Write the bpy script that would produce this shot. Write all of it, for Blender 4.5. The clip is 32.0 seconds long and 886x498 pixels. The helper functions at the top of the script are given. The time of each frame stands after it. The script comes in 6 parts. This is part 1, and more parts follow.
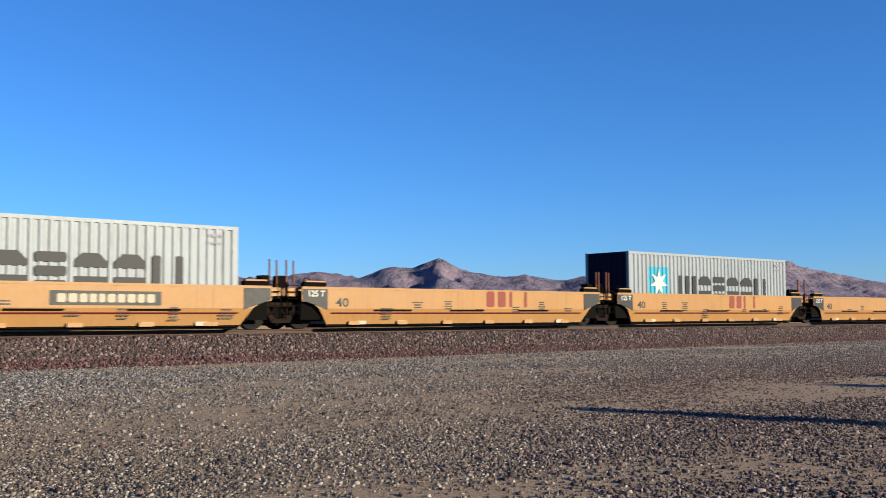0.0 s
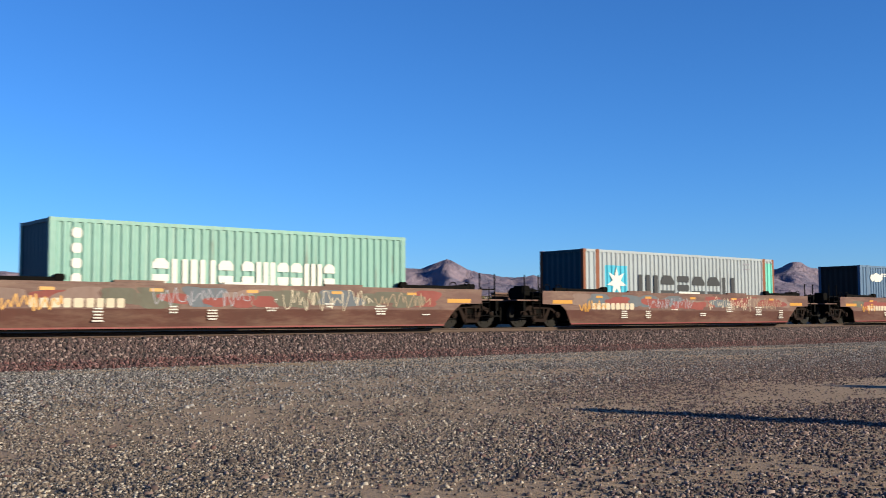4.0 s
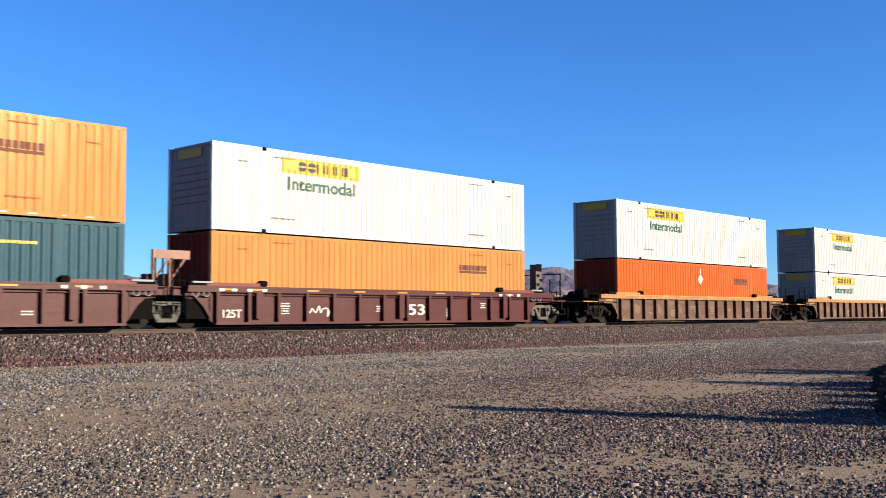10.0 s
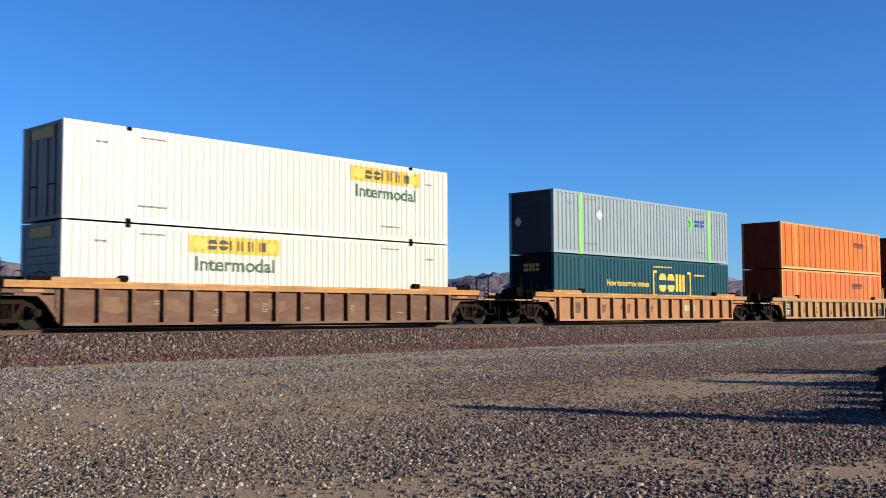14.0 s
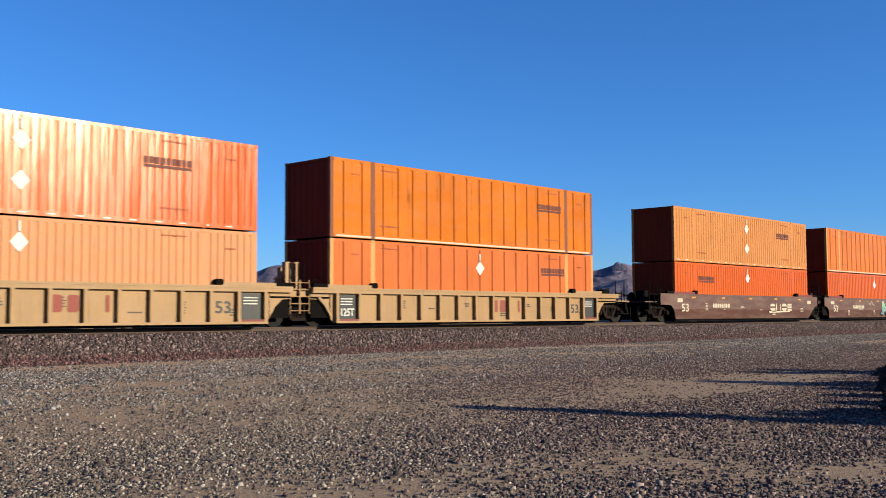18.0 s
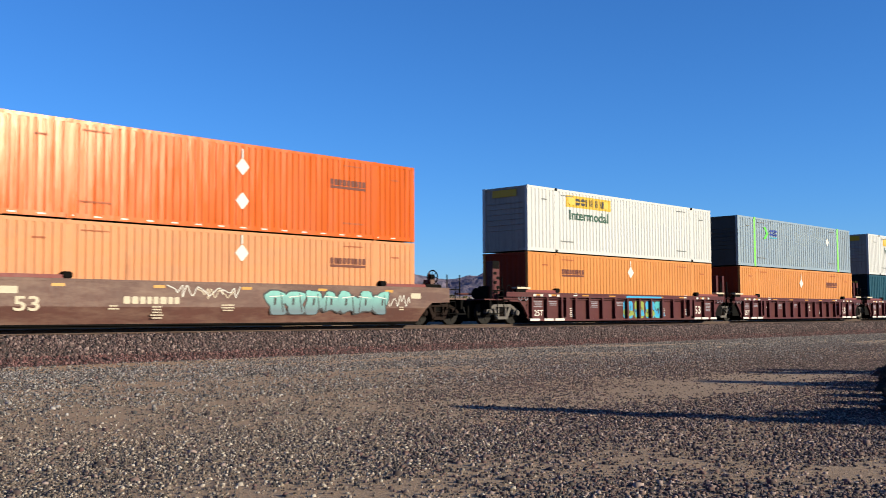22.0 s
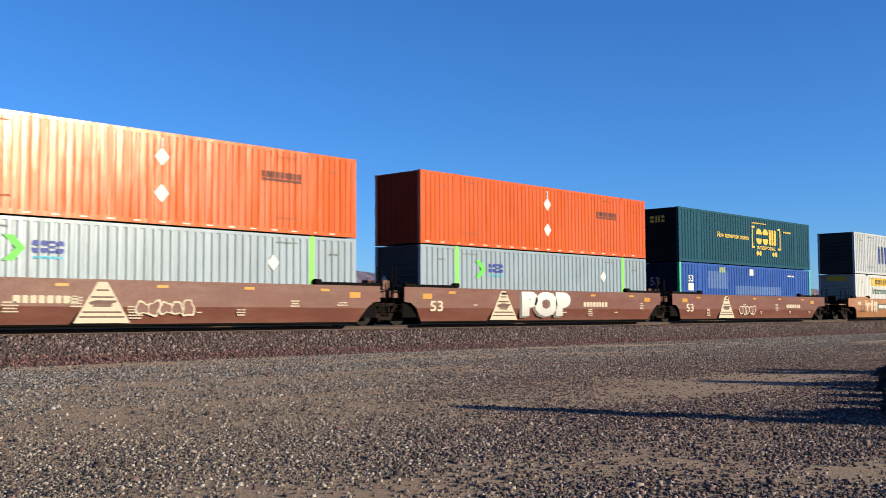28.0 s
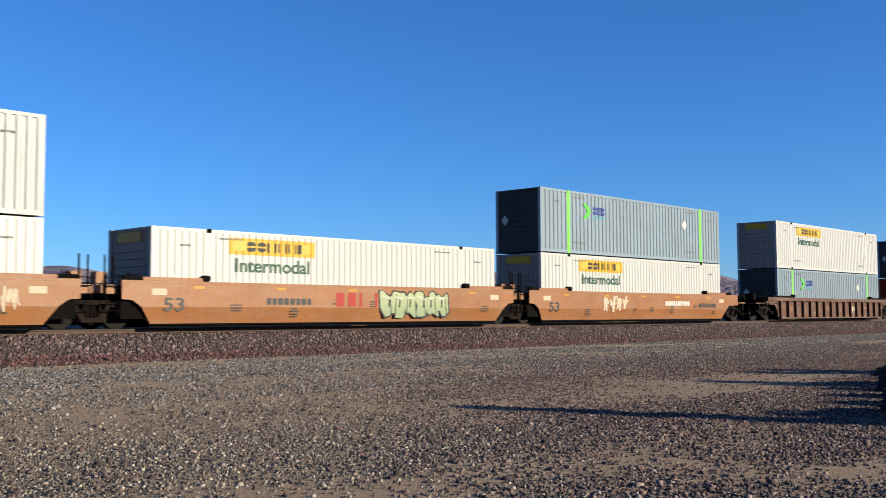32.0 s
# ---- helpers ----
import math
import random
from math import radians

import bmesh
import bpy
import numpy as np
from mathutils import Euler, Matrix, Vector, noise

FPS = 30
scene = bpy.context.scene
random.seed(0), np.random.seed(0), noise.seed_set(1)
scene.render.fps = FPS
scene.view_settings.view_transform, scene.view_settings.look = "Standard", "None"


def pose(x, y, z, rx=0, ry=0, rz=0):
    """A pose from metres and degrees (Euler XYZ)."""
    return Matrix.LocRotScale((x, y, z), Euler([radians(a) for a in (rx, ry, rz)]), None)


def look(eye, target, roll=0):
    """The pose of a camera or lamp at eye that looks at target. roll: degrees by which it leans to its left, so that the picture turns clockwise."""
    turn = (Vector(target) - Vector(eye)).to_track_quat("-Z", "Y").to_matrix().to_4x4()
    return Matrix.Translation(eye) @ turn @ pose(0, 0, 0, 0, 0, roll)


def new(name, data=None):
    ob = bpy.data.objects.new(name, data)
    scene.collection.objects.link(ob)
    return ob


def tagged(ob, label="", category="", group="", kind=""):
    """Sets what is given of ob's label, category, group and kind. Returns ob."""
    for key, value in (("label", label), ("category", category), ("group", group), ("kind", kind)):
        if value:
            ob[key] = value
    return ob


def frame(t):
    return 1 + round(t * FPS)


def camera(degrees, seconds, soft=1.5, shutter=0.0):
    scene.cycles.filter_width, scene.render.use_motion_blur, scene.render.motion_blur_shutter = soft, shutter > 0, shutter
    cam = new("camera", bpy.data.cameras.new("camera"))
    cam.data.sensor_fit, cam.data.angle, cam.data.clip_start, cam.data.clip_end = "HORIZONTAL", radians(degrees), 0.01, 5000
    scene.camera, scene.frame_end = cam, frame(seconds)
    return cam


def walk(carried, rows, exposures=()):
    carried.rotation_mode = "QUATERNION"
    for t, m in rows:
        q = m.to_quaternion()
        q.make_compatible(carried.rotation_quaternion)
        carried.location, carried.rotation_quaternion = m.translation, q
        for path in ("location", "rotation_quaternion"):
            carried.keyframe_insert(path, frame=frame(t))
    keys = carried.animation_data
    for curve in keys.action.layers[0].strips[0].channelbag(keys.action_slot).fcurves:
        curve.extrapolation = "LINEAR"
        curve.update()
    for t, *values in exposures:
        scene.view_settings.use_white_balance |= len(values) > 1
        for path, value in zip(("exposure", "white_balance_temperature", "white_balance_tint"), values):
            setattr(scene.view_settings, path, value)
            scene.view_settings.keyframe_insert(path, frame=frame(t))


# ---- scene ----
# Desert main line: a double-stack train passes from right to left before a camera on a tripod.
# x runs along the track (the train moves towards -x), y from the camera to the track, z up.
FOV = 46.56
EYE = (0.0, 0.0, 1.24)
RAIL = 0.92          # top of rail
YC = 29.295          # centre of the track


def aim(yaw, pitch, roll=-0.27):
    a, b = radians(yaw), radians(pitch)
    way = Vector((math.cos(a) * math.cos(b), math.sin(a) * math.cos(b), math.sin(b)))
    return look(EYE, Vector(EYE) + way * 10, roll)


cam = camera(FOV, 32.0, soft=0.9, shutter=0.14)
walk(cam, [(0, aim(49.50, 3.861)), (0.5, aim(49.55, 3.861)), (1, aim(49.71, 3.862)), (1.5, aim(49.83, 3.869)),
           (2, aim(49.88, 3.884)), (2.5, aim(49.93, 3.905)), (3.0, aim(49.945, 3.911)), (3.5, aim(49.96, 3.911)),
           (4.9, aim(49.90, 3.925)), (5.5, aim(48.793, 3.930)), (6, aim(46.95, 3.920)), (6.5, aim(45.95, 3.918)),
           (7, aim(45.07, 3.915)), (7.5, aim(44.19, 3.899)), (8, aim(43.42, 3.880)), (8.5, aim(42.76, 3.872)),
           (9, aim(42.81, 3.855)), (9.5, aim(42.90, 3.815)), (10, aim(42.95, 3.792)), (10.5, aim(43.07, 3.770)),
           (11, aim(43.13, 3.767)), (11.5, aim(43.175, 3.765)), (12, aim(43.209, 3.765)), (12.5, aim(43.217, 3.765)),
           (32, aim(43.217, 3.765))],
     [(0, 1.30, 5150, 11), (3, 1.32, 5150, 11), (6, 1.26, 5150, 11), (8, 1.40, 5150, 11), (9, 1.66, 5150, 11), (10, 1.60, 5150, 11), (12, 1.54, 5150, 11), (13.5, 1.35, 5150, 11),
      (17, 1.30, 5150, 11), (20, 1.24, 5150, 11), (21.5, 1.35, 5150, 11), (24, 1.24, 5150, 11), (25.5, 1.30, 5150, 11), (28.5, 1.32, 5150, 11),
      (30, 1.50, 5150, 11), (31, 1.52, 5150, 11), (32, 1.26, 5150, 11)])

# ---- light ----
SUN_AZ, SUN_EL = -67.5, 15.0
world = bpy.data.worlds.new("world")
scene.world = world
world.use_nodes = True
sky = world.node_tree.nodes.new("ShaderNodeTexSky")
sky.sky_type, sky.sun_disc = "NISHITA", False
sky.sun_elevation, sky.sun_rotation = radians(SUN_EL), radians(90 - SUN_AZ)
sky.altitude, sky.air_density, sky.dust_density, sky.ozone_density = 900, 1.0, 0.2, 6.3
world.node_tree.links.new(sky.outputs[0], world.node_tree.nodes["Background"].inputs[0])
world.node_tree.nodes["Background"].inputs[1].default_value = 0.055
sun = new("sun", bpy.data.lights.new("sun", "SUN"))
sun.data.energy, sun.data.angle, sun.data.color = 5.0, radians(0.53), (1.0, 0.77, 0.43)
_a, _e = radians(SUN_AZ), radians(SUN_EL)
sun.matrix_basis = look((0, 0, 60), (-math.cos(_a) * math.cos(_e), -math.sin(_a) * math.cos(_e), 60 - math.sin(_e)))


# ---- materials ----
def lin(r, g, b):
    return tuple((c / 255 / 12.92 if c / 255 <= 0.04045 else ((c / 255 + 0.055) / 1.055) ** 2.4) for c in (r, g, b)) + (1.0,)


class Nodes:
    def __init__(self, name):
        self.mat = bpy.data.materials.new(name)
        self.mat.use_nodes = True
        self.tree = self.mat.node_tree
        self.bsdf = self.tree.nodes["Principled BSDF"]

    def add(self, kind, **values):
        n = self.tree.nodes.new(kind)
        for key, v in values.items():
            if key in n.inputs:
                n.inputs[key].default_value = v
        return n

    def link(self, a, b):
        self.tree.links.new(a, b)

    def coords(self, scale, output="Object"):
        tc = self.add("ShaderNodeTexCoord")
        mp = self.add("ShaderNodeMapping")
        mp.inputs["Scale"].default_value = scale
        self.link(tc.outputs[output], mp.inputs["Vector"])
        return mp.outputs["Vector"]

    def noise(self, vec, scale, detail=4.0, rough=0.6):
        n = self.add("ShaderNodeTexNoise", Scale=scale, Detail=detail, Roughness=rough)
        self.link(vec, n.inputs["Vector"])
        return n.outputs["Fac"]

    def ramp(self, fac, lo, hi, a=(0, 0, 0, 1), b=(1, 1, 1, 1)):
        r = self.add("ShaderNodeValToRGB")
        e = r.color_ramp.elements
        e[0].position, e[0].color, e[1].position, e[1].color = lo, a, hi, b
        self.link(fac, r.inputs["Fac"])
        return r.outputs["Color"]

    def mix(self, fac, a, b, kind="MIX"):
        m = self.add("ShaderNodeMix")
        m.data_type, m.blend_type = "RGBA", kind
        for sock, v in ((m.inputs[0], fac), (m.inputs[6], a), (m.inputs[7], b)):
            if isinstance(v, bpy.types.NodeSocket):
                self.link(v, sock)
            else:
                sock.default_value = v
        return m.outputs[2]

    def bump(self, height, strength, distance):
        b = self.add("ShaderNodeBump", Strength=strength, Distance=distance)
        self.link(height, b.inputs["Height"])
        self.link(b.outputs["Normal"], self.bsdf.inputs["Normal"])

    def finish(self, colour, rough, metal=0.0):
        for sock, v in ((self.bsdf.inputs["Base Color"], colour), (self.bsdf.inputs["Roughness"], rough)):
            if isinstance(v, bpy.types.NodeSocket):
                self.link(v, sock)
            else:
                sock.default_value = v
        self.bsdf.inputs["Metallic"].default_value = metal
        return self.mat


BASE_CUT = 0.50     # cut on base colours, so that shade renders darker under the raised exposure


# Paint or rock colour scaled down to keep shade dark; no wear meant.
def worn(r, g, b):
    return tuple(c * BASE_CUT for c in lin(r, g, b)[:3]) + (1.0,)


# The same cut for earth, stones and leaves, blue cut least.
def dimmed(r, g, b):
    c = lin(r, g, b)
    return (c[0] * 0.495, c[1] * 0.515, c[2] * 0.555, 1.0)


def scaled(c, k):
    return (c[0] * k, c[1] * k, c[2] * k, 1.0)


def painted(name, rgb, rough=0.4, dirt=0.35, grime=(88, 70, 56), fade=0.12, rust=0.0, gloss=0.0, spec=0.3, dust=0.0, runs=0.0, sheen=None):
    """Weathered paint on steel: faded patches, run-down streaks, road dirt and a few rust spots."""
    n = Nodes(name)
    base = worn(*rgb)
    vec = n.coords((1, 1, 1))
    streak_vec = n.coords((5.0, 5.0, 0.35))
    info = n.add("ShaderNodeObjectInfo")
    shift = n.add("ShaderNodeVectorMath")
    shift.operation = "ADD"
    n.link(vec, shift.inputs[0])
    spread = n.add("ShaderNodeMath")
    spread.operation = "MULTIPLY"
    spread.inputs[1].default_value = 37.0
    n.link(info.outputs["Random"], spread.inputs[0])
    n.link(spread.outputs[0], shift.inputs[1])
    v = shift.outputs[0]
    big = n.noise(v, 0.45, 5.0)
    fine = n.noise(v, 9.0, 6.0)
    streaks = n.noise(streak_vec, 1.0, 5.0, 0.65)
    col = n.mix(n.ramp(big, 0.35, 0.7), base, scaled(base, 1.0 - fade))
    col = n.mix(n.ramp(fine, 0.45, 0.75, (0, 0, 0, 1), (fade, fade, fade, 1)), col, scaled(base, 0.72))
    d = (dirt, dirt, dirt, 1)
    col = n.mix(n.ramp(streaks, 0.5, 0.82, (0, 0, 0, 1), d), col, worn(*grime))
    if dust:
        haze = n.noise(n.coords((0.35, 0.35, 1.6)), 1.6, 6.0, 0.7)
        col = n.mix(n.ramp(haze, 0.44, 0.72, (0, 0, 0, 1), (dust, dust, dust, 1)), col, worn(164, 138, 118))
    if runs:
        drip = n.noise(n.coords((11.0, 11.0, 0.22)), 1.0, 4.0, 0.6)
        near = n.noise(v, 0.7, 4.0, 0.6)
        both = n.mix(1.0, n.ramp(drip, 0.56, 0.68), n.ramp(near, 0.46, 0.62, (0, 0, 0, 1), (runs, runs, runs, 1)), "MULTIPLY")
        col = n.mix(both, col, worn(92, 62, 44))
    if rust:
        spots = n.noise(v, 2.6, 8.0, 0.7)
        col = n.mix(n.ramp(spots, 0.72 - rust * 0.3, 0.80 - rust * 0.25), col, worn(104, 58, 34))
    r = n.add("ShaderNodeMapRange")
    r.inputs["To Min"].default_value, r.inputs["To Max"].default_value = max(0.05, rough - 0.09), min(1.0, rough + 0.16)
    n.link(fine, r.inputs["Value"])
    n.bsdf.inputs["Specular IOR Level"].default_value = spec
    if gloss and sheen:
        n.bump(streaks, 0.3, 0.04)
        shine = n.add("ShaderNodeMapRange")
        shine.inputs["From Min"].default_value, shine.inputs["From Max"].default_value = 0.36, 0.62
        shine.inputs["To Min"].default_value, shine.inputs["To Max"].default_value = gloss, gloss * 0.3
        n.link(streaks, shine.inputs["Value"])
        n.link(shine.outputs[0], n.bsdf.inputs["Specular IOR Level"])
        n.bsdf.inputs["Specular Tint"].default_value = sheen
        r.inputs["To Min"].default_value, r.inputs["To Max"].default_value = 0.21, 0.27
    elif gloss:
        n.bump(streaks, 0.3, 0.04)
        n.link(n.bsdf.inputs["Normal"].links[0].from_socket, n.bsdf.inputs["Coat Normal"])
        shine = n.add("ShaderNodeMapRange")
        shine.inputs["From Min"].default_value, shine.inputs["From Max"].default_value = 0.36, 0.62
        shine.inputs["To Min"].default_value, shine.inputs["To Max"].default_value = min(1.0, gloss * 2.0), gloss * 0.25
        n.link(streaks, shine.inputs["Value"])
        n.link(shine.outputs[0], n.bsdf.inputs["Coat Weight"])
        n.bsdf.inputs["Coat Roughness"].default_value = 0.21
    else:
        n.bump(fine, 0.12, 0.01)
    return n.finish(col, r.outputs[0])


def plain(name, rgb, rough=0.5, metal=0.0):
    n = Nodes(name)
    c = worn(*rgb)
    f = n.noise(n.coords((1, 1, 1)), 14.0, 5.0)
    n.bsdf.inputs["Specular IOR Level"].default_value = 0.22
    return n.finish(n.mix(n.ramp(f, 0.3, 0.75), c, scaled(c, 0.78)), rough, metal)


def mineral(name, a, b, c, scale, rough=0.95, bump=0.6, dist=0.03):
    """Loose earth and gravel: three tones over two scales, with a stony relief."""
    n = Nodes(name)
    vec = n.coords((1, 1, 1))
    big = n.noise(vec, 0.16, 6.0, 0.62)
    mid = n.noise(vec, scale, 8.0, 0.7)
    vor = n.add("ShaderNodeTexVoronoi", Scale=scale * 3.2)
    n.link(vec, vor.inputs["Vector"])
    col = n.mix(n.ramp(big, 0.38, 0.62), dimmed(*a), dimmed(*b))
    col = n.mix(n.ramp(mid, 0.42, 0.68), col, dimmed(*c))
    grey = n.add("ShaderNodeRGBToBW")
    n.link(vor.outputs["Color"], grey.inputs[0])
    col = n.mix(0.42, col, n.ramp(grey.outputs[0], 0.05, 0.95, (0.22, 0.21, 0.2, 1), (1, 1, 1, 1)), "MULTIPLY")
    n.bump(n.noise(vec, scale * 2.6, 10.0, 0.75), bump, dist)
    return n.finish(col, rough)


def stones(name, tones, rough=0.9):
    """Broken stone; each piece takes its own tone."""
    n = Nodes(name)
    geo = n.add("ShaderNodeNewGeometry")
    r = n.add("ShaderNodeValToRGB")
    r.color_ramp.interpolation = "CONSTANT"
    e = r.color_ramp.elements
    while len(e) < len(tones):
        e.new(0.5)
    for i, t in enumerate(tones):
        e[i].position, e[i].color = i / len(tones), dimmed(*t)
    n.link(geo.outputs["Random Per Island"], r.inputs["Fac"])
    f = n.noise(n.coords((1, 1, 1)), 30.0, 5.0)
    col = n.mix(n.ramp(f, 0.3, 0.8, (0, 0, 0, 1), (0.4, 0.4, 0.4, 1)), r.outputs["Color"], dimmed(60, 52, 46))
    n.bump(f, 0.3, 0.01)
    return n.finish(col, rough)


